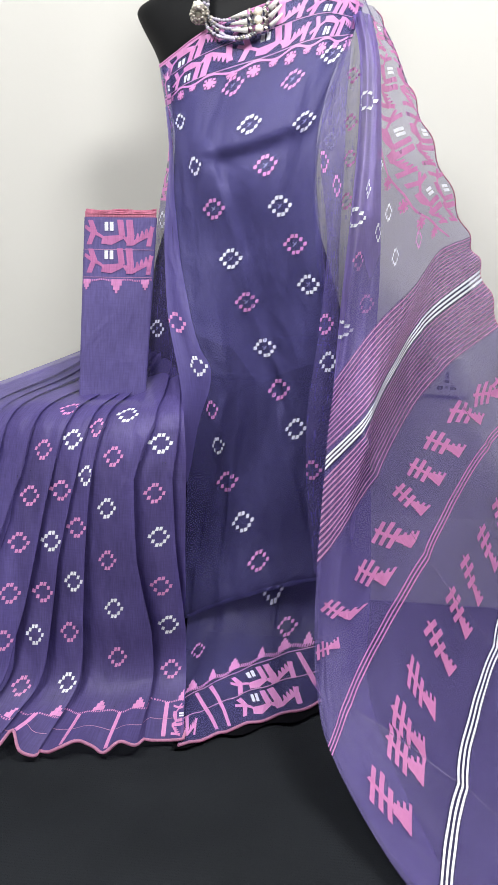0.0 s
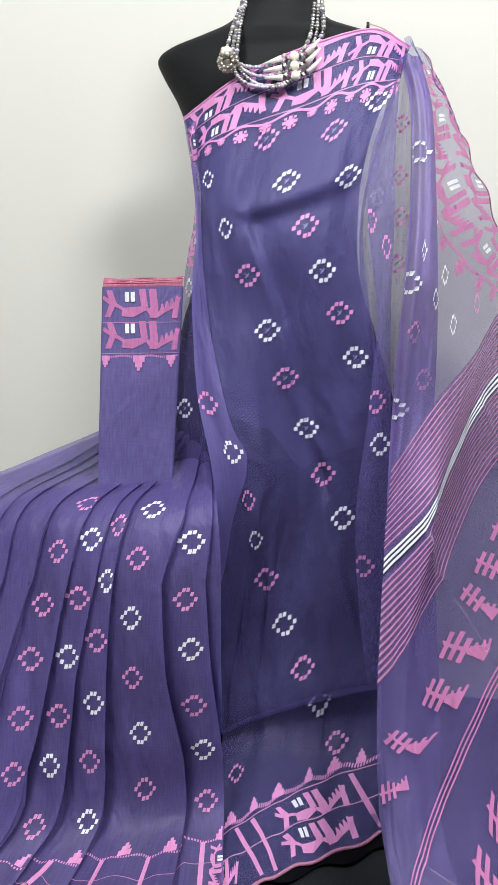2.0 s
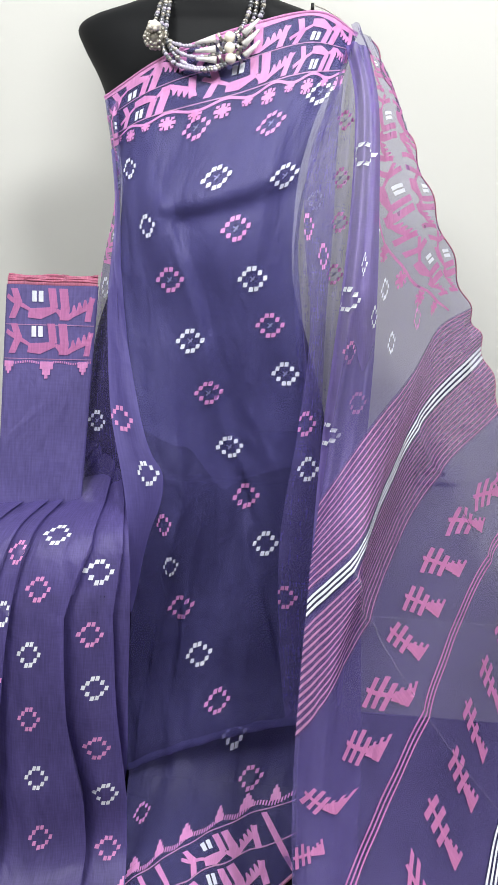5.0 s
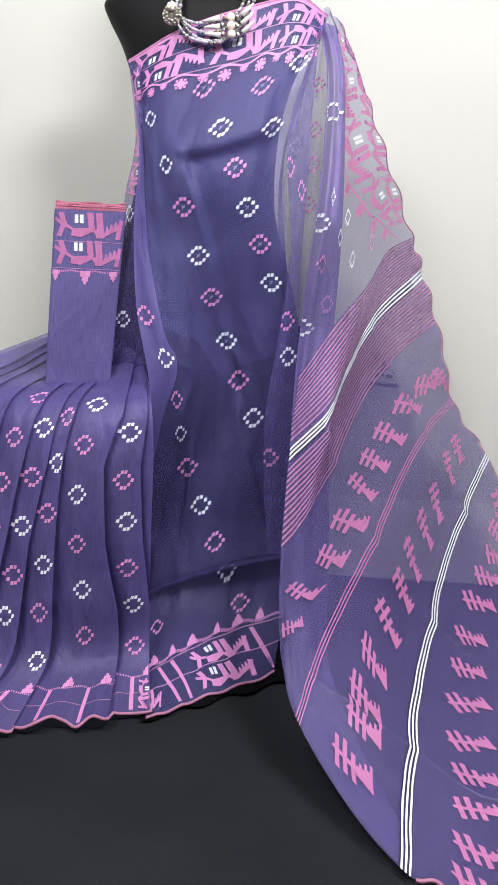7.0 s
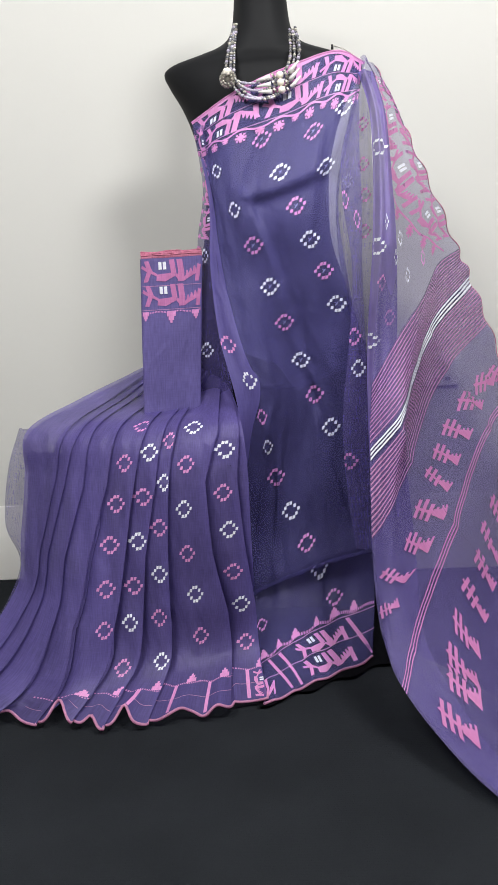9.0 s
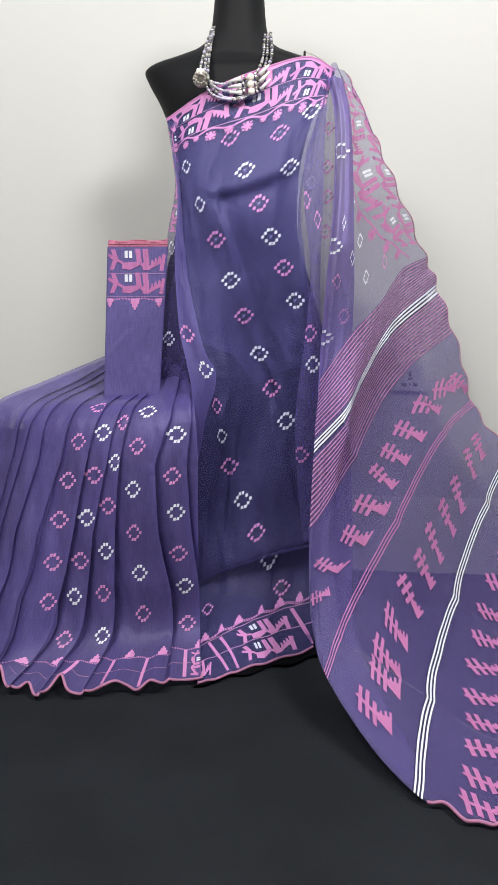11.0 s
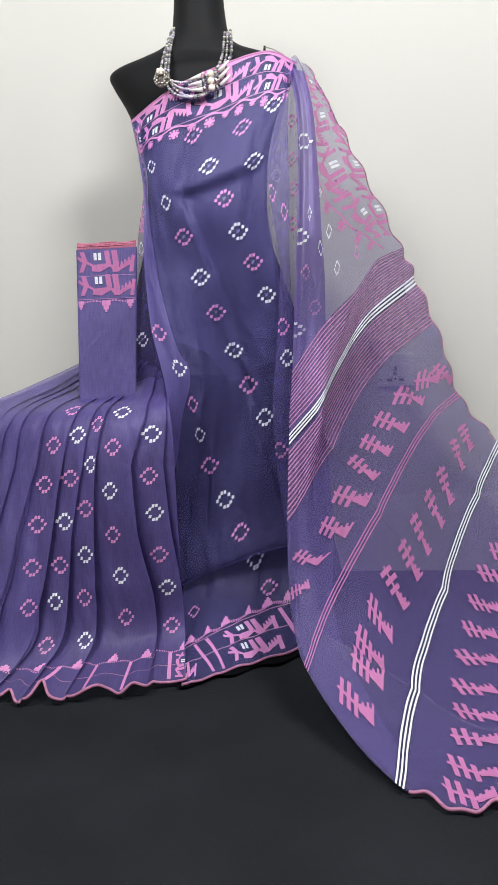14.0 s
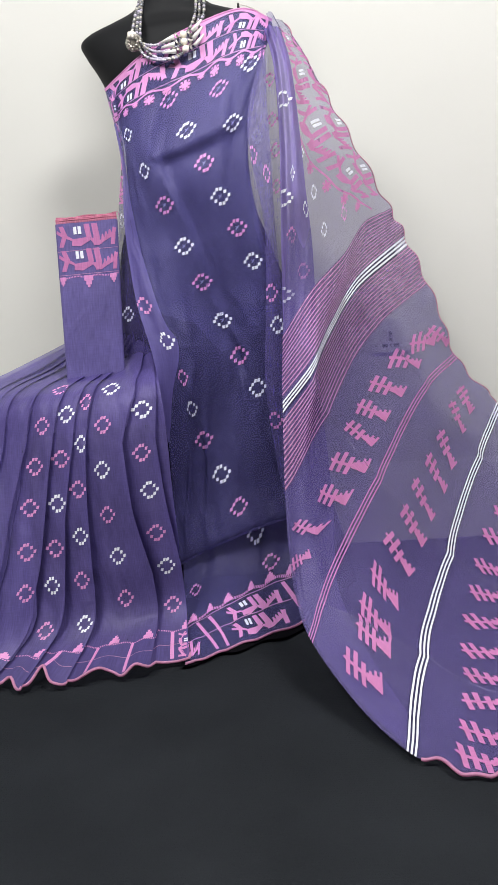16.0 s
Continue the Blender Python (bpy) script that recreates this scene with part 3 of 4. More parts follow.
# ---- room ----
WALL_Y = 1.99
structure(box("wall_north", -2.6, 2.6, WALL_Y, WALL_Y + 0.12, 0.0, 2.7, M_WALL), "unseen cream painted wall, added to bounce light behind the mannequin", "wall")
# Out of view: three walls and a ceiling added to bounce lamp light back.
structure(box("wall_south", -2.6, 2.6, -2.72, -2.6, 0.0, 2.7, M_WALL), "unseen cream painted wall, added to bounce light", "wall")
structure(box("wall_west", -2.72, -2.6, -2.72, WALL_Y + 0.12, 0.0, 2.7, M_WALL), "unseen cream painted wall, added to bounce light", "wall")
structure(box("wall_east", 2.6, 2.72, -2.72, WALL_Y + 0.12, 0.0, 2.7, M_WALL), "unseen cream painted wall, added to bounce light", "wall")
structure(box("ceiling", -2.72, 2.72, -2.72, WALL_Y + 0.12, 2.7, 2.8, M_CEIL), "unseen white ceiling, added to bounce light", "ceiling")
structure(box("floor", -2.72, 2.72, -2.72, WALL_Y + 0.12, -0.12, -0.012, M_TILE), "grey tiled floor under the black cloth", "floor")
structure(box("baseboard", -2.6, 2.6, WALL_Y - 0.004, WALL_Y, 0.0, 0.208, M_SKIRT, bevel=0.0015), "white tile skirting along the wall foot", "baseboard")


def floor_cloth():
    xs, ys = np.linspace(-1.7, 1.9, 150), np.linspace(-1.5, WALL_Y - 0.006, 150)
    verts, faces = [], []
    for y in ys:
        for x in xs:
            z = 0.004 * noise.noise((x * 2.2, y * 2.8, 0.3)) + 0.0022 * noise.noise((x * 9, y * 5, 2.0))
            verts.append((x, y, min(max(z, -0.006), 0.005)))
    n = len(xs)
    for j in range(len(ys) - 1):
        for i in range(n - 1):
            faces.append((j * n + i, j * n + i + 1, (j + 1) * n + i + 1, (j + 1) * n + i))
    n, l = M_BLACKCLOTH.node_tree.nodes, M_BLACKCLOTH.node_tree.links
    rib, bp = n.new("ShaderNodeTexWave"), n["Bump"]
    rib.bands_direction, rib.inputs["Scale"].default_value, rib.inputs["Distortion"].default_value = "Y", 55.0, 0.6
    both = n.new("ShaderNodeMath")
    both.operation = "MULTIPLY_ADD"
    both.inputs[1].default_value = 0.22
    l.new(n["Texture Coordinate"].outputs["Object"], rib.inputs["Vector"])
    l.new(bp.inputs["Height"].links[0].from_socket, both.inputs[2]), l.new(rib.outputs["Fac"], both.inputs[0])
    l.new(both.outputs[0], bp.inputs["Height"])
    ob = from_arrays("floor_cloth", verts, faces, M_BLACKCLOTH)
    return tagged(ob, "black ribbed cloth spread flat on the floor", "cloth")


floor_cloth()


# ---- mannequin ----
def rings(name, sections, mat, sides=48, cap=True, lean=0.0):
    """A body from oval sections: z, centre x, centre y, half width, half depth, squareness."""
    k = np.linspace(0, 1, 90)
    sec = spline(sections, k)
    verts, faces = [], []
    for z, cx, cy, rx, ry, sq in sec:
        for i in range(sides):
            t = 2 * math.pi * i / sides
            c, s = math.cos(t), math.sin(t)
            verts.append((cx + rx * math.copysign(abs(c) ** sq, c), cy + ry * math.copysign(abs(s) ** sq, s), z))
    n = len(sec)
    for j in range(n - 1):
        for i in range(sides):
            faces.append((j * sides + i, j * sides + (i + 1) % sides, (j + 1) * sides + (i + 1) % sides, (j + 1) * sides + i))
    if cap:
        faces += [tuple(range(sides)), tuple(range((n - 1) * sides, n * sides))]
    if lean:
        for k, (x, y, z) in enumerate(verts):
            back = lean * max(0.0, -0.03 - x) * min(1.0, max(0.0, (z - 0.95) / 0.12))
            verts[k] = (x - 0.11 * back, y + back, z + 0.19 * back)
    return from_arrays(name, verts, faces, mat)


mannequin = rings("mannequin", [
    (1.470, 0.006, 1.665, 0.046, 0.050, 1.0), (1.400, 0.006, 1.665, 0.048, 0.052, 1.0), (1.310, 0.006, 1.660, 0.053, 0.056, 1.0),
    (1.262, 0.006, 1.656, 0.062, 0.060, 1.0), (1.238, 0.006, 1.652, 0.085, 0.062, 0.95), (1.222, 0.006, 1.650, 0.130, 0.064, 0.9),
    (1.208, 0.006, 1.650, 0.178, 0.064, 0.85), (1.192, 0.006, 1.652, 0.198, 0.066, 0.8), (1.165, 0.006, 1.655, 0.188, 0.076, 0.8),
    (1.120, 0.006, 1.660, 0.163, 0.090, 0.85), (1.060, 0.006, 1.664, 0.142, 0.098, 0.9), (0.980, 0.006, 1.668, 0.128, 0.096, 0.95),
    (0.860, 0.002, 1.672, 0.134, 0.090, 1.0), (0.760, 0.003, 1.675, 0.163, 0.096, 1.0), (0.640, 0.012, 1.682, 0.188, 0.104, 1.0),
    (0.560, 0.016, 1.685, 0.188, 0.106, 1.0)], M_MANNEQUIN, lean=0.26)
tagged(mannequin, "matt black headless armless display mannequin, standing", "mannequin")

petticoat = rings("petticoat", [
    (0.640, 0.018, 1.685, 0.188, 0.106, 1.0), (0.520, 0.022, 1.690, 0.190, 0.106, 1.0), (0.380, 0.045, 1.695, 0.178, 0.106, 1.0),
    (0.220, 0.065, 1.705, 0.185, 0.098, 1.0), (0.100, 0.075, 1.705, 0.200, 0.098, 1.0), (0.002, 0.080, 1.705, 0.215, 0.100, 1.0)], M_PETTI)
tagged(petticoat, "black cotton petticoat hanging under the saree", "petticoat")


def petticoat_hem():
    us, vs = np.linspace(0, 1, 50), np.linspace(0, 1, 12)
    verts, faces = [], []
    for b in vs:
        for a in us:
            x = -0.04 + 0.30 * a
            y = 1.60 - b * (0.325 - 0.195 * a) - 0.010 * b * math.sin(23 * a)
            verts.append((x, y, 0.06 * (1 - b) ** 2 + 0.005 + 0.0015 * b * (1 + math.sin(23 * a + 1))))
    for j in range(11):
        for i in range(49):
            faces.append((j * 50 + i, j * 50 + i + 1, (j + 1) * 50 + i + 1, (j + 1) * 50 + i))
    from_arrays("ruffle", verts, faces, M_PETTI, petticoat)


petticoat_hem()


# ---- hidden stool that carries the pleats ----
def stool():
    root = new("stool")
    tagged(root, "low black stool hidden beneath the pleats, with added dark backing", "stool")
    box("seat", -0.43, -0.09, 1.50, 1.72, 0.455, 0.480, M_WOOD, root, 0.004)
    # Solid black block, added to darken the sheer pleats in front of it.
    box("dark_backing", -0.42, -0.10, 1.52, 1.70, 0.0, 0.455, M_WOOD, root, 0.004)
    return root


stool()

# ---- saree ----
saree = new("saree")
tagged(saree, "sheer purple saree, pink and white woven motifs, draped on mannequin", "saree")
front = sheet_part("front_drape", FRONT, M_FRONT, saree, 90, 240)
wrap = sheet_part("hip_wrap", WRAP, M_SHEER, saree, 24, 80)
layer_a = sheet_part("folded_layer", LAYER_A, M_VEIL, saree, 24, 110)
bodice = sheet_part("second_layer", BODICE, M_BODICE, saree, 60, 110)
layer_b = sheet_part("folded_layer", LAYER_B, M_SHEER, saree, 16, 70)
pleat_a = sheet_part("shoulder_pleat", PLEAT_A, M_SHEER, saree, 30, 80)
pleat_b = sheet_part("shoulder_pleat", PLEAT_B, M_UNDER, saree, 30, 120)
pallu = sheet_part("pallu", PALLU, M_PALLU, saree, 150, 300)
under = sheet_part("turned_edge", UNDER, M_UNDER, saree, 40, 90)
lining = sheet_part("second_layer", LINING, M_LINING, saree, 80, 140)
skirt = sheet_part("skirt_pleats", SKIRT, M_PLEAT, saree, 620, 150)
side_layer = sheet_part("second_layer", SIDE_LAYER, M_SIDE, saree, 220, 80)
seat_layer = sheet_part("second_layer", SEAT_LAYER, M_PLEAT, saree, 300, 50)
back = sheet_part("back_layer", BACK, M_SHEER, saree, 20, 60)
N = 160
edge_hem(SKIRT, skirt, [(i / N, 1.0) for i in range(N + 1)], 0.0028)
edge_hem(FRONT, front, [(i / N, 1.0) for i in range(N + 1)], 0.0028)
edge_hem(FRONT, front, [(i / N, 0.0) for i in range(N + 1)], 0.0019, "neck_piping", M_PINK)
edge_hem(PALLU, pallu, [(0.0, 0.785 + 0.215 * i / N) for i in range(N + 1)], 0.0028)
edge_hem(PALLU, pallu, [(1.0, 0.85 * i / N) for i in range(N + 1)], 0.0010, "edge_piping", M_EDGE)


def band(sheet, v0, v1, ua, ub, mat, parent, name="stripe", n=150, lift=0.0009, off=None):
    """A woven stripe from edge to edge; off: its two edges in metres from v0 instead of two v."""
    us = np.linspace(ua, ub, n)
    va, vb = np.full(n, v0), np.full(n, v1)
    if off is not None:
        e = 0.01
        run = np.linalg.norm(sheet.base(us, va + e) - sheet.base(us, va - e), axis=1) / (2 * e)
        run = np.convolve(np.pad(run, 10, mode="edge"), np.ones(21) / 21, mode="valid")
        run = np.maximum(run, 0.6 * np.median(run))
        va, vb = va + off[0] / run, va + off[1] / run
    a, b = sheet.at(us, va), sheet.at(us, vb)
    P = np.concatenate([a, b])
    P[:, 1] -= lift
    P[:, 2] = np.maximum(P[:, 2] + lift * 0.6, 0.0095 + lift)
    uv = [(i * 0.004, 0) for i in range(n)] + [(i * 0.004, 0.006) for i in range(n)]
    return from_arrays(name, P, [(i, i + 1, n + i + 1, n + i) for i in range(n - 1)], mat, parent, True, uv)


def triple(sheet, v, mat, dark, parent, w=0.0036, gap=0.0070):
    if dark:
        band(sheet, v, v, 0, 0.94, dark, parent, "stripe_ground", lift=0.0009, off=(-gap - w * 0.9, gap + w * 0.9))
    for k in (-1, 0, 1):
        band(sheet, v, v, 0, 1, mat, parent, lift=0.0028, off=(k * gap - w / 2, k * gap + w / 2))


triple(PALLU, 4 / 9, M_WHITE, M_NAVY, pallu, 0.0046, 0.0082)
triple(PALLU, 0.659, M_PINK_SHEER, None, pallu, 0.0026, 0.0066)
triple(PALLU, 0.775, M_WHITE, M_NAVY, pallu)
triple(PALLU, 8 / 9, M_PINK_SHEER, None, pallu, 0.0026, 0.0066)
ACROSS = np.linspace(0, 1, 150)
GROUNDS = ((np.full(150, 0.352), np.full(150, 0.434)), (np.full(150, 0.455), np.interp(ACROSS, (0, 0.23, 0.48, 0.75, 0.93, 1), (0.508, 0.527, 0.553, 0.547, 0.529, 0.524))))
for va, vb in GROUNDS:
    for i in range(7):
        band(PALLU, va + (vb - va) * i / 7, va + (vb - va) * (i + 1) / 7, 0, 1, M_PINKGROUND, pallu, "stripe_ground", lift=0.0007)
    for i in range(13):
        at = va + (vb - va) * (i + 0.5) / 13
        band(PALLU, at - 0.0009, at + 0.0009, 0, 1, M_PINKLINE, pallu, lift=0.0014)


def crease_strip(sheet, crease, parent, half=0.0007):
    """Pressed edge of a fold: narrow doubled ridge, its highlight painted as pale lilac."""
    cv, cu = np.array(crease).T
    vs = np.linspace(cv[0], cv[-1], 90)
    us = np.interp(vs, cv, cu)
    pts = sheet.at(us, vs) + np.array((0, -0.001, 0.0008))
    v, f = tube([tuple(p) for p in pts], half, 5)
    return from_arrays("crease_highlight", v, f, M_CREASE_GLINT, parent, True, [(0.01 * i, 0) for i in range(len(v))])


for crease in CREASES:
    crease_strip(PALLU, crease, pallu)

# ring motifs: u, v and 1 for white, 0 for pink
FRONT_RINGS_HIGH = [
    (0.401, 0.103, 0), (0.694, 0.116, 0), (0.9, 0.099, 1), (0.509, 0.149, 1), (0.847, 0.154, 1), (0.246, 0.186, 1),
    (0.637, 0.189, 0), (0.341, 0.235, 0), (0.734, 0.232, 1), (0.421, 0.292, 1), (0.82, 0.274, 0), (0.514, 0.342, 0),
    (0.89, 0.319, 1), (0.586, 0.398, 1), (0.632, 0.451, 0), (0.246, 0.468, 0),
]
FRONT_RINGS_LOW = [
    (0.757, 0.498, 1), (0.268, 0.509, 1), (0.326, 0.554, 0), (0.426, 0.607, 1), (0.526, 0.667, 0), (0.619, 0.827, 1),
    (0.724, 0.897, 0), (0.103, 0.906, 0), (0.128, 0.13, 1),
]
SKIRT_RINGS_HIGH = [
    (0.518, 0.273, 0), (0.661, 0.324, 0), (0.764, 0.28, 1), (0.475, 0.388, 0), (0.582, 0.359, 1), (0.744, 0.398, 0),
    (0.912, 0.365, 1), (0.446, 0.484, 0), (0.56, 0.472, 0), (0.648, 0.441, 1), (0.732, 0.502, 1), (0.895, 0.476, 0),
    (0.416, 0.567, 0), (0.53, 0.564, 1), (0.622, 0.538, 0), (0.91, 0.556, 1),
]
SKIRT_RINGS_LOW = [
    (0.734, 0.599, 0), (0.391, 0.662, 0), (0.498, 0.663, 0), (0.607, 0.641, 1), (0.917, 0.655, 0), (0.752, 0.697, 1),
    (0.938, 0.74, 1), (0.381, 0.753, 0), (0.471, 0.746, 1), (0.586, 0.742, 0), (0.754, 0.801, 0), (0.444, 0.851, 0),
    (0.574, 0.845, 1), (0.943, 0.846, 0),
]
for u, v, white in FRONT_RINGS_HIGH + FRONT_RINGS_LOW:
    big = 1.0 if u > 0.3 else 0.9
    ring_motif(FRONT, u, v, white, front, big, 12 if v < 0.2 else 4, 1.0 if u > 0.3 else 0.72, 1.0 + 0.15 * (v > 0.4), v < 0.45 and u > 0.3)
for u, v, white in SKIRT_RINGS_HIGH + SKIRT_RINGS_LOW:
    edges = [float(np.interp(v, FOLD_V, row)) for row in FOLD_U]
    room = min(b - a for a, b in zip(edges, edges[1:]) if a <= u <= b)
    ring_motif(SKIRT, u, v, white, skirt, 0.92, 0.0, min(0.84 + 0.10 * math.sin(50 * u), 9.5 * room), 1.10, False)
for u, v, white, wide in ((0.347, 0.219, 1, 0.9), (0.206, 0.445, 1, 1.0), (0.09, 0.69, 1, 0.9), (0.68, 0.64, 0, 1.0), (0.366, 0.552, 0, 0.35), (0.876, 0.479, 1, 0.5), (0.564, 0.383, 1, 0.4)):
    ring_motif(PLEAT_B, u, v, white, pleat_b, 0.92, 0, wide, 1.0, False, 0.003)
for u, v, white in ((0.30, 0.351, 1), (0.722, 0.288, 0), (0.676, 0.148, 0), (0.771, 0.405, 0), (0.767, 0.532, 0)):
    ring_motif(PLEAT_A, u, v, white, pleat_a, 0.82, 0, 0.7)
for u, v, white in ((0.34, 0.603, 0), (0.71, 0.706, 1)):
    ring_motif(LAYER_A, u, v, white, layer_a, 0.95, 4, 0.9, 1.1, False)
for u, v, white, wide in ((0.28, 0.563, 0, 0.8), (0.58, 0.621, 1, 0.8), (0.206, 0.787, 0, 0.95), (0.12, 0.287, 0, 0.5), (0.712, 0.331, 0, 0.4)):
    ring_motif(LAYER_B, u, v, white, layer_b, 0.95, 4, wide, 1.1, False)
ring_motif(WRAP, 0.481, 0.479, 1, wrap, 0.9)
ring_motif(WRAP, 0.45, 0.80, 1, wrap, 0.9)
for u, v, white in ((0.30, 0.27, 1), (0.349, 0.307, 1), (0.508, 0.308, 0), (0.173, 0.232, 1)):
    ring_motif(PALLU, u, v, white, pallu, 0.88, 0, 0.8, 1.0, False, 0.0025)


# ---- woven borders ----
def border_unit():
    """One repeat of the woven border, 1 wide and 1 high: pink pieces and white pieces."""
    def slant(x0, y0, x1, y1, w):
        return [[(x0 - w / 2, y0), (x0 + w / 2, y0), (x1 + w / 2, y1), (x1 - w / 2, y1)]]
    pink = slant(0.095, 0.98, 0.15, 0.58, 0.074) + slant(0.15, 0.58, 0.085, 0.10, 0.074)
    pink += [[(0.0, 0.70), (0.11, 0.52), (0.13, 0.64), (0.02, 0.82)], [(0.13, 0.50), (0.26, 0.32), (0.27, 0.42), (0.15, 0.62)]]
    pink += [[(0.25, 0.13), (0.40, 0.09), (0.42, 0.43), (0.26, 0.40)], [(0.40, 0.09), (0.57, 0.31), (0.56, 0.46), (0.42, 0.43)]]
    pink += slant(0.505, 1.0, 0.545, 0.42, 0.088) + slant(0.635, 1.0, 0.67, 0.45, 0.098) + slant(0.67, 0.45, 0.665, 0.07, 0.105)
    pink += [[(0.57, 0.30), (0.63, 0.10), (0.63, 0.36), (0.57, 0.42)], [(0.71, 0.08), (0.75, 0.12), (0.75, 0.34), (0.71, 0.22)]]
    for k in range(4):
        x, y = 0.745 + 0.057 * k, 0.13 + 0.085 * k
        pink += [[(x, y), (x + 0.058, y + 0.085), (x + 0.058, y + 0.24), (x, y + 0.20)], [(x, y + 0.19), (x + 0.055, y + 0.23), (x + 0.030, y + 0.40), (x + 0.012, y + 0.38)]]
    pink += slant(0.925, 0.05, 0.945, 0.50, 0.072) + slant(0.945, 0.50, 0.975, 0.74, 0.060)
    white = [[(x + 0.006, 0.60), (x + 0.060, 0.60), (x + 0.052, 0.92), (x, 0.92)] for x in (0.285, 0.360)]
    return pink, white


UNIT_PINK, UNIT_WHITE = border_unit()


def mapped(name, sheet, polys, place, mat, parent, lift=0.0008, cuts=3):
    """Pieces laid on a sheet; place gives (u, v) for the piece's own x and y. Four-sided pieces are cut so that they follow the cloth."""
    flat, faces = [], []
    for poly in polys:
        if len(poly) == 4 and cuts > 1:
            a, b, c, d = (np.array(p, float) for p in poly)
            n = len(flat)
            for j in range(cuts + 1):
                for i in range(cuts + 1):
                    s, t = i / cuts, j / cuts
                    flat.append((a * (1 - s) + b * s) * (1 - t) + (d * (1 - s) + c * s) * t)
            w = cuts + 1
            faces += [(n + j * w + i, n + j * w + i + 1, n + (j + 1) * w + i + 1, n + (j + 1) * w + i) for j in range(cuts) for i in range(cuts)]
        else:
            n = len(flat)
            flat += [np.array(p, float) for p in poly]
            faces.append(tuple(range(n, n + len(poly))))
    uv = np.array([place(x, y) for x, y in flat])
    U, V = np.clip(uv[:, 0], 0, 1), np.clip(uv[:, 1], 0, 1)
    P, e = sheet.at(U, V), 0.003
    a = sheet.at(np.minimum(U + e, 1), V) - sheet.at(np.maximum(U - e, 0), V)
    b = sheet.at(U, np.minimum(V + e, 1)) - sheet.at(U, np.maximum(V - e, 0))
    nrm = np.cross(a, b)
    nrm /= np.linalg.norm(nrm, axis=1)[:, None] + 1e-9
    nrm *= np.where(nrm @ np.array(VIEW) < 0, -1, 1)[:, None]
    P[:, 2] = np.maximum(P[:, 2], 0.010)
    return from_arrays(name, P + nrm * lift, faces, mat, parent, False, np.stack([U * sheet.su, V * sheet.sv], -1))


def border_repeat(sheet, parent, place, pink, lift=0.0008):
    ob = mapped("border_motif", sheet, UNIT_PINK, place, pink, parent, lift)
    mapped("white_bar", sheet, UNIT_WHITE, place, M_WHITE, ob, lift + 0.0003)
    return ob


def pyramid(x, y, w, h, up):
    """A little stepped pyramid standing on a line."""
    return [[(x - w * k / 2, y + up * h * a), (x + w * k / 2, y + up * h * a), (x + w * k / 2, y + up * h * b), (x - w * k / 2, y + up * h * b)] for k, a, b in ((1.0, 0, 0.45), (0.62, 0.45, 0.78), (0.25, 0.78, 1.0))]


def flower(x, y, w, h):
    """A six-lobed sprig."""
    lobes = [cell(x + dx * w * 0.31, y + dy * h * 0.33, w * 0.20, h * 0.20) for dx in (-1, 1) for dy in (-1, 1)]
    return [cell(x, y, w, h * 0.26), cell(x, y, w * 0.24, h), cell(x, y, w * 0.52, h * 0.46)] + lobes


# chest border: two rows of repeats below the neckline, then a vine with small flowers
def chest(x0, x1, v0, v1):
    return lambda x, y: (x0 + (x1 - x0) * x, v1 + (v0 - v1) * y)


for row, (va, vb) in enumerate(((0.004, 0.0405), (0.0415, 0.0780))):
    for k in range(3):
        a = 0.035 + 0.325 * k + 0.05 * row - 0.02
        border_repeat(FRONT, front, chest(max(a, 0.0), min(a + 0.320, 0.995), *((va, vb) if k == 1 else (vb, va))), M_PINK)
for v in (0.0400, 0.0775):
    mapped("vine_line", FRONT, [[(i / 40, v), ((i + 1) / 40, v), ((i + 1) / 40, v + 0.0014), (i / 40, v + 0.0014)] for i in range(40)], lambda x, y: (x, y), M_PINKLINE, front, cuts=1)
mapped("neck_band", FRONT, [[(i / 40, 0.0), ((i + 1) / 40, 0.0), ((i + 1) / 40, 0.0065 + 0.002 * math.sin(0.4 * i)), (i / 40, 0.0065 + 0.002 * math.sin(0.4 * i - 0.4))] for i in range(40)], lambda x, y: (x, y), M_PINK, front, 0.0007, 1)
vine = []
for i in range(60):
    a, b = i / 60, (i + 1) / 60
    f = [0.0815 + 0.003 * math.sin(36 * t) for t in (a, b)]
    vine.append([(a, f[0]), (b, f[1]), (b, f[1] + 0.0030), (a, f[0] + 0.0030)])
mapped("vine_line", FRONT, vine, lambda x, y: (x, y), M_PINK, front, cuts=1)
for i in range(12):
    u = 0.05 + 0.085 * i
    mapped("border_flower", FRONT, flower(u, 0.0890 + 0.003 * (i % 2), (0.042, 0.056)[i % 2], (0.0100, 0.0140)[i % 2]), lambda x, y: (x, y), M_PINK, front, 0.0010, 1)

# the same border turned down the side of the body
for k in range(3):
    border_repeat(WRAP, wrap, lambda x, y, k=k: (0.30 + 0.60 * y, 0.012 + 0.135 * k + 0.125 * x), M_PINK)
for k in range(9):
    mapped("border_flower", WRAP, flower(0.12 + 0.05 * (k % 2), 0.04 + 0.05 * k, 0.26, 0.018), lambda x, y: (x, y), M_PINK, wrap, 0.0010, 1)

# border along the outer edge of the hanging end
for k in range(4):
    v0 = 0.042 + 0.070 * k
    for row in range(2):
        def edge_place(x, y, v0=v0, row=row):
            v = v0 + 0.069 * x
            inner = 0.13 + max(0.0, v - 0.20) * 5.2
            t = (row + 0.01 + 0.98 * (1 - y)) / 2
            return 0.985 - (0.985 - inner) * t, v
        border_repeat(PALLU, pallu, edge_place, M_PINK_SHEER)
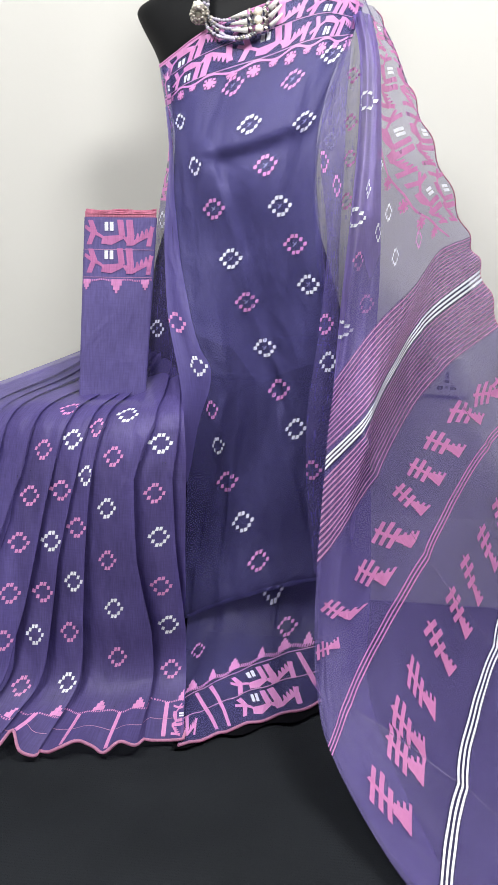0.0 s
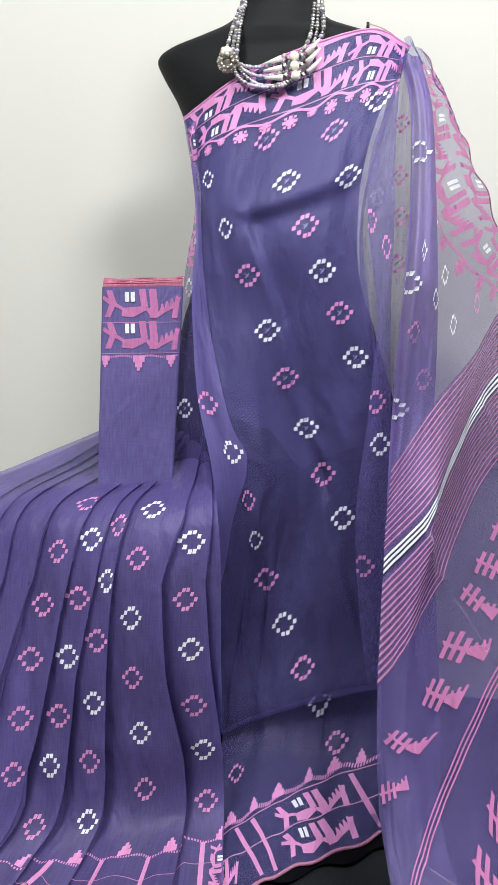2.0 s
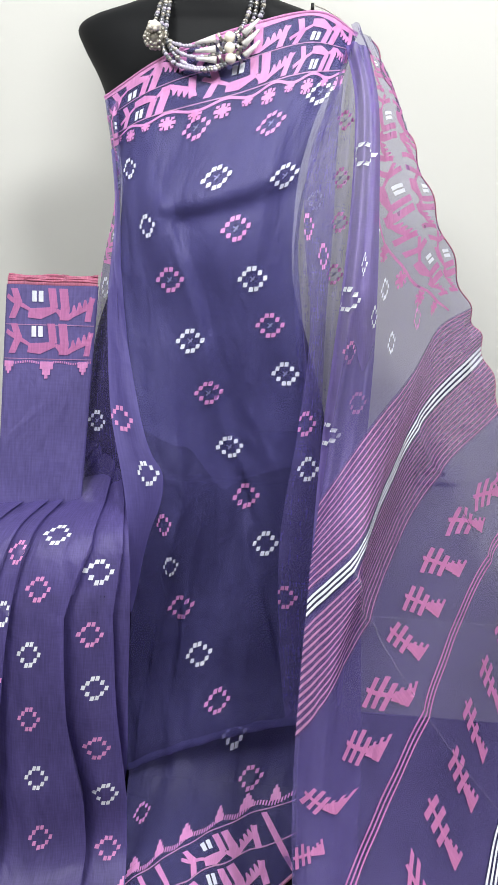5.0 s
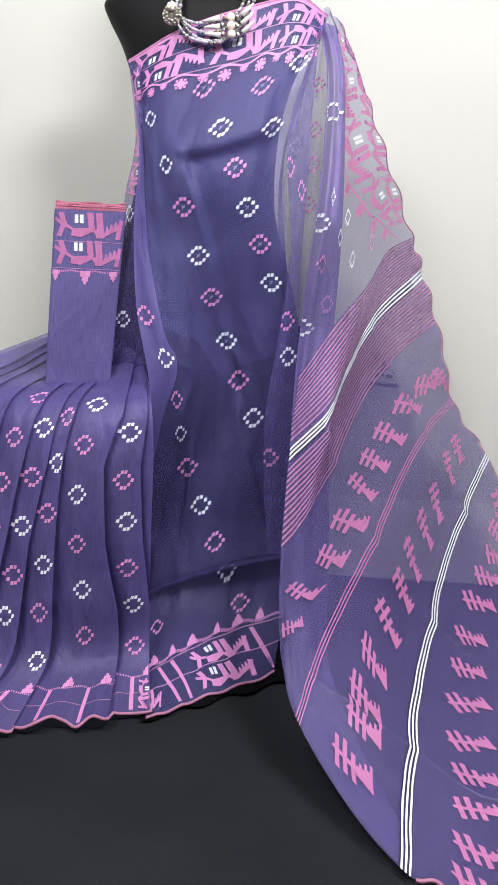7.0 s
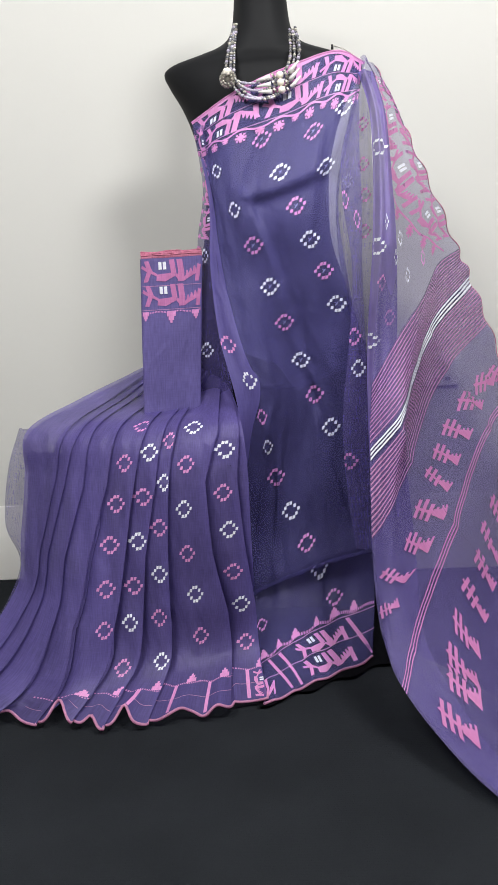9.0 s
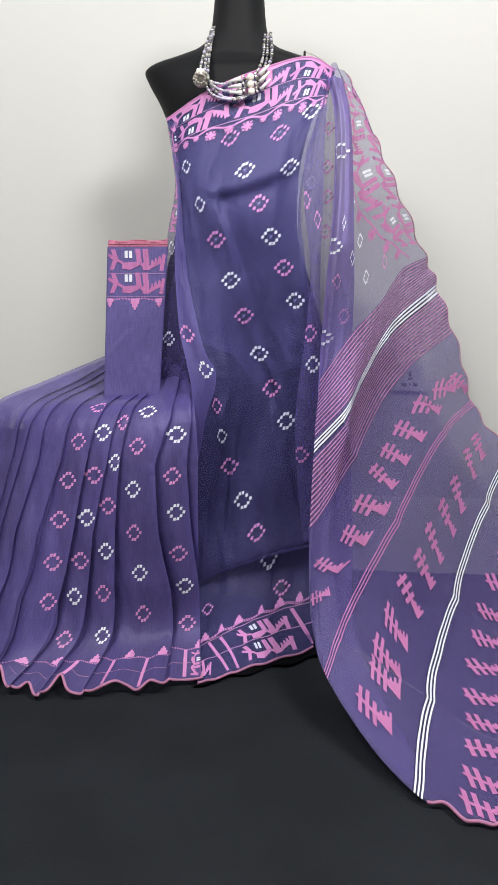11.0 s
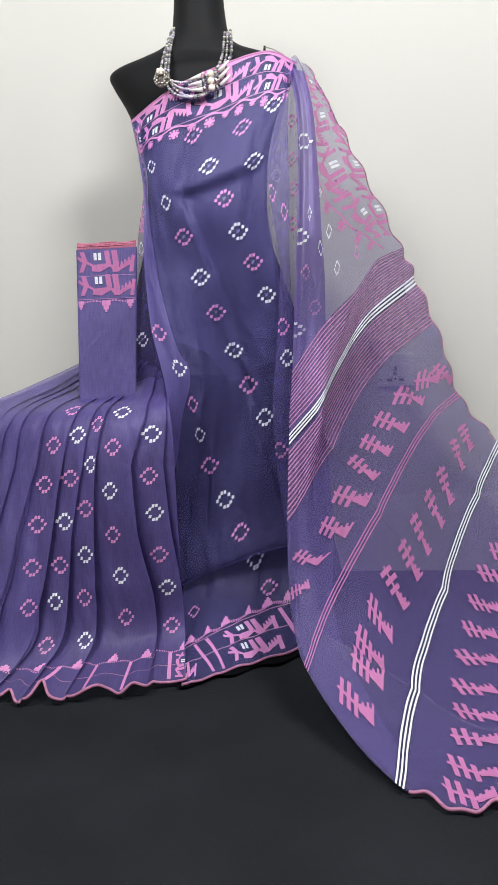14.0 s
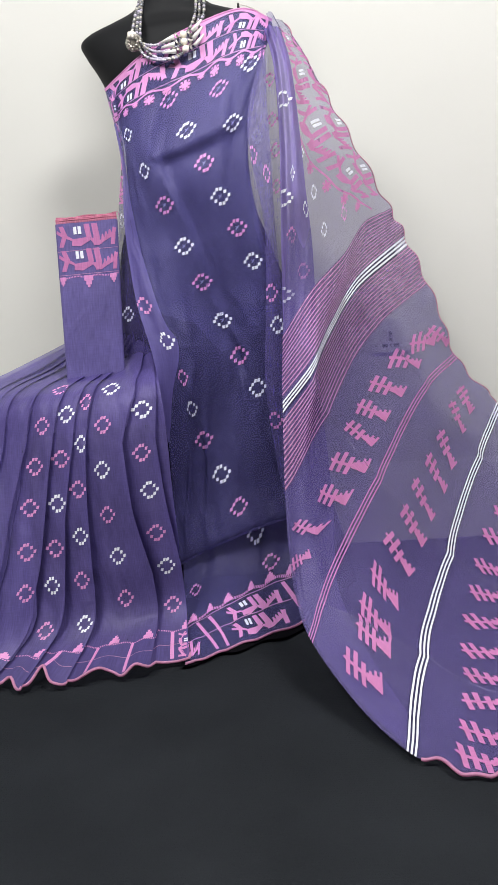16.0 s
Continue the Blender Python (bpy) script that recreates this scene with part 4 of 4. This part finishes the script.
for k in range(11):
    v = 0.08 + 0.024 * k
    inner = max(0.05, 0.05 + max(0.0, v - 0.20) * 5.2)
    mapped("border_flower", PALLU, flower(inner, v, 0.08, 0.011), lambda x, y: (x, y), M_PINK_SHEER, pallu, 0.0010, 1)
edge_vine = []
for i in range(40):
    a, b = 0.06 + 0.28 * i / 40, 0.06 + 0.28 * (i + 1) / 40
    f = [0.09 + max(0.0, t - 0.20) * 5.2 + 0.010 * math.sin(150 * t) for t in (a, b)]
    edge_vine.append([(f[0], a), (f[1], b), (f[1] + 0.018, b), (f[0] + 0.018, a)])
mapped("vine_line", PALLU, edge_vine, lambda x, y: (x, y), M_PINK_SHEER, pallu, cuts=1)


# tree-like motifs in columns between the stripes: u and v of the tail, then of the crown
TREES_HIGH = [
    (0.830, 0.598, 0.930, 0.614), (0.735, 0.592, 0.800, 0.632), (0.650, 0.589, 0.688, 0.637), (0.582, 0.588, 0.610, 0.634), (0.521, 0.585, 0.537, 0.633),
    (0.412, 0.587, 0.475, 0.638), (0.321, 0.590, 0.390, 0.635), (0.095, 0.552, 0.275, 0.618), (0.012, 0.570, 0.185, 0.614), (0.93, 0.59, 0.985, 0.632)]
TREES_MID = [
    (0.90, 0.700, 0.86, 0.738), (0.812, 0.702, 0.762, 0.739), (0.698, 0.706, 0.668, 0.745), (0.625, 0.704, 0.610, 0.746), (0.556, 0.700, 0.533, 0.741),
    (0.483, 0.699, 0.466, 0.740), (0.414, 0.696, 0.396, 0.740), (0.337, 0.698, 0.321, 0.738), (0.263, 0.700, 0.248, 0.738), (0.205, 0.703, 0.211, 0.742), (0.086, 0.701, 0.108, 0.742)]
TREES_LOW = [
    (0.966, 0.810, 0.890, 0.845), (0.848, 0.818, 0.87, 0.852), (0.748, 0.824, 0.828, 0.855), (0.675, 0.819, 0.750, 0.859), (0.604, 0.814, 0.670, 0.859), (0.522, 0.812, 0.567, 0.856),
    (0.451, 0.813, 0.484, 0.857), (0.376, 0.815, 0.415, 0.865), (0.304, 0.817, 0.326, 0.867), (0.246, 0.820, 0.247, 0.870), (0.177, 0.820, 0.182, 0.869), (0.107, 0.819, 0.076, 0.871), (0.045, 0.815, 0.015, 0.868)]
TREES_LAST = [(0.04 + 0.085 * i, 0.918, 0.05 + 0.085 * i, 0.965) for i in range(11)]


def tree_polys(lean):
    """A barred stem with a stepped crown, from 0 to 1 along x."""
    def bar(x, low, high, w):
        return [[(x + lean * a - w / 2, a), (x + lean * a + w / 2, a), (x + lean * b + w / 2, b), (x + lean * b - w / 2, b)] for a, b in ((low, 0.0), (0.0, high))]
    out = [[(a, -0.045), (a + 0.17, -0.045), (a + 0.17, 0.045), (a, 0.045)] for a in (0.0, 0.16, 0.32, 0.48)]
    for x, low, high in ((0.13, -0.34, 0.30), (0.34, -0.30, 0.36), (0.55, -0.30, 0.24)):
        out += bar(x, low, high, 0.115)
    for k, (low, high) in enumerate(((-0.10, 0.09), (-0.11, 0.17), (-0.12, 0.12), (-0.15, 0.25), (-0.16, 0.17), (-0.18, 0.30))):
        out += bar(0.66 + 0.066 * k, low, high, 0.067)
    return out


for trees, lean in ((TREES_HIGH, (0.3, 0.5)), (TREES_MID, (-0.75, -0.1)), (TREES_LOW, (-0.55, -0.12)), (TREES_LAST, (-0.1, -0.1))):
    for u0, v0, u1, v1 in trees:
        du, dv = PALLU.frame_at((u0 + u1) / 2, (v0 + v1) / 2)
        way = du * (u1 - u0) + dv * (v1 - v0)
        shape = tree_polys(float(np.interp(u0, (0.10, 0.30), lean)) if trees is TREES_HIGH else lean[u0 > (0.13, 0.40)[trees is TREES_MID]])
        flat_n = np.cross(du, dv)
        side = np.cross(flat_n / np.linalg.norm(flat_n), way)
        side *= min(1.0, 0.066 / np.linalg.norm(side))
        if side @ np.array((0, 0.5, 1)) < 0:
            side = -side
        (cu, cv), *_ = np.linalg.lstsq(np.stack([du, dv], 1), side, rcond=None)
        mapped("tree_motif", PALLU, shape, lambda x, y: (u0 + (u1 - u0) * x + cu * y, v0 + (v1 - v0) * x + cv * y), M_PINK_SHEER, pallu, 0.0014, 2)

# hem borders
HEM_V = 0.926


def hem_place(x, y):
    return x, 0.997 - (0.997 - HEM_V - 0.033 * (1 - x)) * y


for a, b, row in ((0.34, 0.76, 0), (0.31, 0.73, 1)):
    border_repeat(FRONT, front, lambda x, y, a=a, b=b, row=row: hem_place(a + (b - a) * x + 0.2 * (0.96 - (0.04, 0.50)[row == 0] - 0.44 * y), (0.04, 0.50)[row == 0] + 0.44 * y), M_PINK)
border_repeat(FRONT, front, lambda x, y: hem_place(-0.10 + 0.24 * x, 0.04 + 0.5 * y), M_PINK)
for x in (0.10, 0.205, 0.80):
    mapped("hem_bar", FRONT, [[(x + 0.190, 0.03), (x + 0.216, 0.03), (x + 0.027, 0.97), (x, 0.97)]], hem_place, M_PINK, front)
for y in (0.52, 1.0):
    mapped("vine_line", FRONT, [[(i / 40, y), ((i + 1) / 40, y), ((i + 1) / 40, y + 0.02), (i / 40, y + 0.02)] for i in range(40)], hem_place, M_PINKLINE, front, cuts=1)
mapped("dotted_vine", FRONT, [cell(i / 70 + 0.005, 1.10 + 0.03 * math.sin(i * 0.5), 0.008, 0.07, 0.002) for i in range(70)], hem_place, M_PINK, front, cuts=1)
for x, k in ((0.075, 1.2), (0.225, 0.8), (0.38, 1.2), (0.57, 0.8), (0.72, 1.2), (0.86, 0.8)):
    mapped("stepped_motif", FRONT, pyramid(x, 1.10, 0.060 * k, 0.24, 1), hem_place, M_PINK, front, cuts=2)


def skirt_hem(x, y):
    return x, 0.995 - 0.075 * y


for i, x in enumerate((0.30, 0.40, 0.52, 0.665, 0.79, 0.93)):
    if i > 1:
        mapped("hem_bar", SKIRT, [[(x, 0.03), (x + 0.012, 0.03), (x + 0.014, 0.97), (x + 0.002, 0.97)]], skirt_hem, M_PINK, skirt)
    mapped("stepped_motif", SKIRT, pyramid(x + 0.06, 1.02, 0.034, 0.30, 1), skirt_hem, M_PINK, skirt, cuts=2)
mapped("vine_line", SKIRT, [[(0.25 + 0.75 * i / 60, 0.5), (0.25 + 0.75 * (i + 1) / 60, 0.5), (0.25 + 0.75 * (i + 1) / 60, 0.515), (0.25 + 0.75 * i / 60, 0.515)] for i in range(60)], skirt_hem, M_PINKLINE, skirt, cuts=1)
mapped("dotted_vine", SKIRT, [cell(0.25 + 0.75 * i / 110, 1.0 + 0.03 * math.sin(i * 0.6), 0.0035, 0.05) for i in range(110)], skirt_hem, M_PINK, skirt, cuts=1)
border_repeat(SKIRT, skirt, lambda x, y: (0.955 + 0.04 * y, 0.925 + 0.068 * x), M_PINK)


# ---- folded blouse piece ----
def folded_piece():
    root = new("folded_blouse_piece")
    tagged(root, "folded purple blouse piece with pink woven border, standing upright", "folded cloth")
    tl, tr, br, bl = (np.array(p) for p in ((-0.24, 1.5, 0.84), (-0.124, 1.525, 0.842), (-0.145, 1.525, 0.524), (-0.253, 1.492, 0.526)))
    nrm = np.cross(tr - tl, bl - tl)
    nrm /= np.linalg.norm(nrm)
    if nrm[1] > 0:
        nrm = -nrm

    def line(t, out):
        a, b = tl * (1 - t) + bl * t, tr * (1 - t) + br * t
        return [a * (1 - k / 4) + b * k / 4 + nrm * (out + 0.004 * math.sin(math.pi * k / 4) * math.sin(math.pi * min(1, t + 0.15))) for k in range(5)]

    def wrapped(out):
        """Front face with edges that roll back, so that the fold has a thickness."""
        rows = []
        for k in range(7):
            t = 0.014 + 0.986 * k / 6
            mid = line(t, out)
            rows.append([mid[0] - nrm * 0.016] + [mid[0] + (mid[1] - mid[0]) * 0.03] + mid[1:4] + [mid[4] + (mid[3] - mid[4]) * 0.03] + [mid[4] - nrm * 0.016])
        return Sheet(rows)

    face = wrapped(0.0)
    body = sheet_part("body", face, M_FOLDED, root, 60, 60)
    rear = Sheet([[p - nrm * 0.016 for p in line(0.03 + 0.97 * k / 3, 0)] for k in range(4)])
    sheet_part("rear_layer", rear, M_FOLDED, root, 12, 12)
    for i in range(5):
        o = -0.001 - 0.0032 * i
        pts = [p + nrm * (o + 0.001 * math.sin(7 * k + i)) + np.array((0, 0, 0.001 + 0.0016 * i + 0.0012 * math.sin(3 * k + 2 * i))) for k, p in enumerate(line(0.0, 0.0))]
        low = [p + nrm * o for p in line(0.022, 0.0)]
        sheet_part("folded_edge", Sheet([pts, [0.5 * (a + b) + nrm * 0.0012 for a, b in zip(pts, low)], low]), M_EDGE, root, 30, 6)
        v, f = tube([spline(pts, k / 30) for k in range(31)], 0.0016)
        from_arrays("edge_roll", v, f, M_EDGE, root, True, [(0.01 * j, 0) for j in range(len(v))])
        p = spline(pts, (0.15, 0.33, 0.52, 0.71, 0.90)[i])
        fray = [p + np.array((0.004 * k * (-1) ** i, -0.001 * k, 0.0022 * k - 0.0004 * k * k)) for k in range(5)]
        v, f = tube(fray, 0.0004, 4)
        from_arrays("stray_thread", v, f, M_EDGE, root, True, [(0.01 * j, 0) for j in range(len(v))])
    for row, (y0, y1) in enumerate(((0.014, 0.160), (0.165, 0.311))):
        border_repeat(face, body, lambda x, y, y0=y0, y1=y1: (0.165 + 0.655 * x + 0.010 * row, y1 + (y0 - y1) * y), M_PINK_SHEER, 0.0012)
    for v in (0.17, 0.318):
        mapped("vine_line", face, [[(0.17 + 0.66 * i / 30, v), (0.17 + 0.66 * (i + 1) / 30, v), (0.17 + 0.66 * (i + 1) / 30, v + 0.003), (0.17 + 0.66 * i / 30, v + 0.003)] for i in range(30)], lambda x, y: (x, y), M_PINKLINE, body, 0.001, 1)
    mapped("dotted_vine", face, [cell(0.18 + 0.66 * i / 40, 0.335 + 0.004 * math.sin(i * 0.45), 0.009, 0.010) for i in range(40)], lambda x, y: (x, y), M_PINK, body, 0.001, 1)
    for x, k in ((0.21, 0.75), (0.49, 1.0), (0.76, 0.75)):
        mapped("stepped_motif", face, pyramid(x, 0.33, 0.10 * k, 0.075 * k, 1), lambda x, y: (x, y), M_PINK, body, 0.0014, 2)
    return root


folded_piece()


# ---- necklace ----
def ball(bm, p, r, sub=2, squash=1.0):
    m = Matrix.Translation(p) @ Matrix.Diagonal((r, r, r * squash, 1))
    bmesh.ops.create_icosphere(bm, subdivisions=sub, radius=1, matrix=m)


def cone_between(bm, a, b, r0, r1):
    a, b = Vector(a), Vector(b)
    turn = (b - a).to_track_quat("Z", "Y").to_matrix().to_4x4()
    bmesh.ops.create_cone(bm, cap_ends=True, segments=14, radius1=r0, radius2=r1, depth=(b - a).length, matrix=Matrix.Translation((a + b) / 2) @ turn)


def necklace():
    root = new("necklace")
    tagged(root, "multi-strand grey and lilac bead necklace with cream pearls", "necklace")
    runs = (
        ((-0.047, 1.625, 1.27), (-0.058, 1.586, 1.216), (-0.059, 1.56, 1.173), (-0.019, 1.545, 1.151), (0.039, 1.542, 1.162), (0.06, 1.562, 1.195), (0.062, 1.622, 1.259)),
        ((-0.045, 1.63, 1.275), (-0.051, 1.582, 1.214), (-0.05, 1.556, 1.167), (-0.013, 1.542, 1.138), (0.04, 1.537, 1.147), (0.067, 1.562, 1.189), (0.068, 1.622, 1.259)),
        ((-0.041, 1.625, 1.274), (-0.046, 1.578, 1.208), (-0.043, 1.554, 1.156), (-0.007, 1.538, 1.124), (0.042, 1.534, 1.133), (0.075, 1.562, 1.185), (0.075, 1.618, 1.253)),
        ((-0.045, 1.62, 1.266), (-0.054, 1.576, 1.197), (-0.047, 1.55, 1.146), (-0.016, 1.538, 1.123), (0.036, 1.532, 1.127), (0.077, 1.566, 1.198), (0.073, 1.626, 1.263)),
    )
    bm = bmesh.new()
    ball(bm, Vector((0, 0, 0)), 1.0, 2, 0.88)
    meshes = []
    for mat in (M_BEAD, M_LILAC, M_SILVER):
        me = bpy.data.meshes.new("bead")
        bm.to_mesh(me)
        me.materials.append(mat)
        me.polygons.foreach_set("use_smooth", [True] * len(me.polygons))
        meshes.append(me)
    bm.free()
    for k, run in enumerate(runs):
        v, f = tube([spline(run, i / 60) for i in range(61)], 0.0008)
        strand = from_arrays("strand", v, f, M_SILVER, root)
        d = np.linalg.norm(np.diff(spline(run, np.linspace(0, 1, 60)), axis=0), axis=1).sum()
        n = int(d / 0.0055)
        for i in range(n + 1):
            kind_of = 1 if (i + k) % 5 == 0 or 0.44 < i / n < 0.56 else 2 if (3 * i + k) % 7 < 3 else 0
            bead = new("bead", meshes[kind_of])
            bead.parent = strand
            r = 0.0032 + 0.0006 * math.sin(i * 2.1 + k)
            bead.matrix_basis = Matrix.Translation(spline(run, i / n)) @ Matrix.Diagonal((r, r, r, 1))
    pearls = ((0.04, 1.538, 1.162), (0.041, 1.534, 1.148), (0.043, 1.531, 1.134))
    for k, p in enumerate(pearls):
        p = np.array(p)
        bm = bmesh.new()
        ball(bm, Vector(p), 0.0071, 3)
        pearl = from_bm("pearl", bm, M_PEARL, root, True, "round cream pearl")
        bm = bmesh.new()
        for dx in (-0.013, 0.012):
            cone_between(bm, p + (dx - 0.0015, 0, -0.001), p + (dx + 0.0015, 0, 0.001), 0.0054, 0.0054)
        from_bm("spacer", bm, M_SILVER, pearl, False, "antique silver spacer ring")
        for a, b, r0, r1 in (((-0.045, 0.002, -0.009 + 0.004 * k), (-0.018, 0, -0.002), 0.0018, 0.0048), ((0.018, 0, 0.004), (0.036, 0.006, 0.024), 0.0046, 0.0018)):
            bm = bmesh.new()
            cone_between(bm, p + a, p + b, r0, r1)
            from_bm("cone_bead", bm, M_IVORY, root, True, "ivory cone bead")
    c = np.array((-0.059, 1.552, 1.167))
    bm = bmesh.new()
    ball(bm, Vector(c + (0, 0.004, -0.004)), 0.0125, 3, 0.9)
    brooch = from_bm("brooch", bm, M_SILVER, root, True, "antique silver beaded brooch")
    bm = bmesh.new()
    ball(bm, Vector((0, 0, 0)), 1.0, 2)
    stud = bpy.data.meshes.new("stud")
    bm.to_mesh(stud)
    bm.free()
    stud.materials.append(M_SILVER)
    stud.polygons.foreach_set("use_smooth", [True] * len(stud.polygons))
    spots = [(0.0135 * math.cos(a), -0.001 + 0.003 * (k % 2), 0.0135 * math.sin(a) - 0.005, 0.0034) for k, a in enumerate(np.linspace(0, 6.283, 16, endpoint=False))]
    spots += [(0.0085 * math.cos(a), -0.009, 0.0085 * math.sin(a) - 0.007, 0.0030) for a in np.linspace(0, 6.283, 9, endpoint=False)]
    for x, y, z, r in spots:
        ob = new("stud", stud)
        ob.parent = brooch
        ob.matrix_basis = Matrix.Translation(c + (x, y, z)) @ Matrix.Diagonal((r, r, r, 1))
    bm = bmesh.new()
    ball(bm, Vector(c + (0, -0.010, 0.006)), 0.0092, 3, 0.75)
    for i in range(5):
        t = 2 * math.pi * i / 5
        ball(bm, Vector(c + (0.005 * math.cos(t), -0.0150, 0.006 + 0.004 * math.sin(t))), 0.0034, 2)
    from_bm("rosette", bm, M_PEARL, brooch, True, "carved cream rosette")
    return root


necklace()


# ---- safety pin ----
def safety_pin():
    root = new("safety_pin")
    tagged(root, "small steel safety pin fixed at the shoulder", "safety pin")
    a, b = np.array((0.144, 1.605, 1.216)), np.array((0.178, 1.6, 1.2))
    up = np.array((0, 0, 0.006))
    path = [a + up, a * 0.5 + b * 0.5 + up * 1.3, b + up, b + (0.004, 0, 0.003), b - up * 0.1, a * 0.5 + b * 0.5, a]
    v, f = tube([spline(path, k / 40) for k in range(41)], 0.0009)
    from_arrays("wire", v, f, M_SILVER, root)
    bm = bmesh.new()
    cone_between(bm, a + (-0.001, 0, -0.001), a + (-0.001, 0, 0.008), 0.0026, 0.0022)
    from_bm("clasp", bm, M_HOLE, root)
    return root


safety_pin()


# ---- wall socket ----
def socket():
    root = new("wall_socket")
    tagged(root, "white three-hole wall socket on the cream wall", "wall socket")
    box("plate", 0.374, 0.466, WALL_Y - 0.012, WALL_Y, 0.488, 0.574, M_SOCKET, root, 0.003)
    for x, z, w, h in ((0.420, 0.534, 0.007, 0.013), (0.420, 0.521, 0.010, 0.007), (0.406, 0.506, 0.013, 0.008), (0.434, 0.506, 0.013, 0.008), (0.420, 0.508, 0.005, 0.005), (0.384, 0.506, 0.004, 0.004)):
        box("hole", x - w / 2, x + w / 2, WALL_Y - 0.0135, WALL_Y - 0.011, z - h / 2, z + h / 2, M_HOLE, root, 0.0008)
    return root


socket()
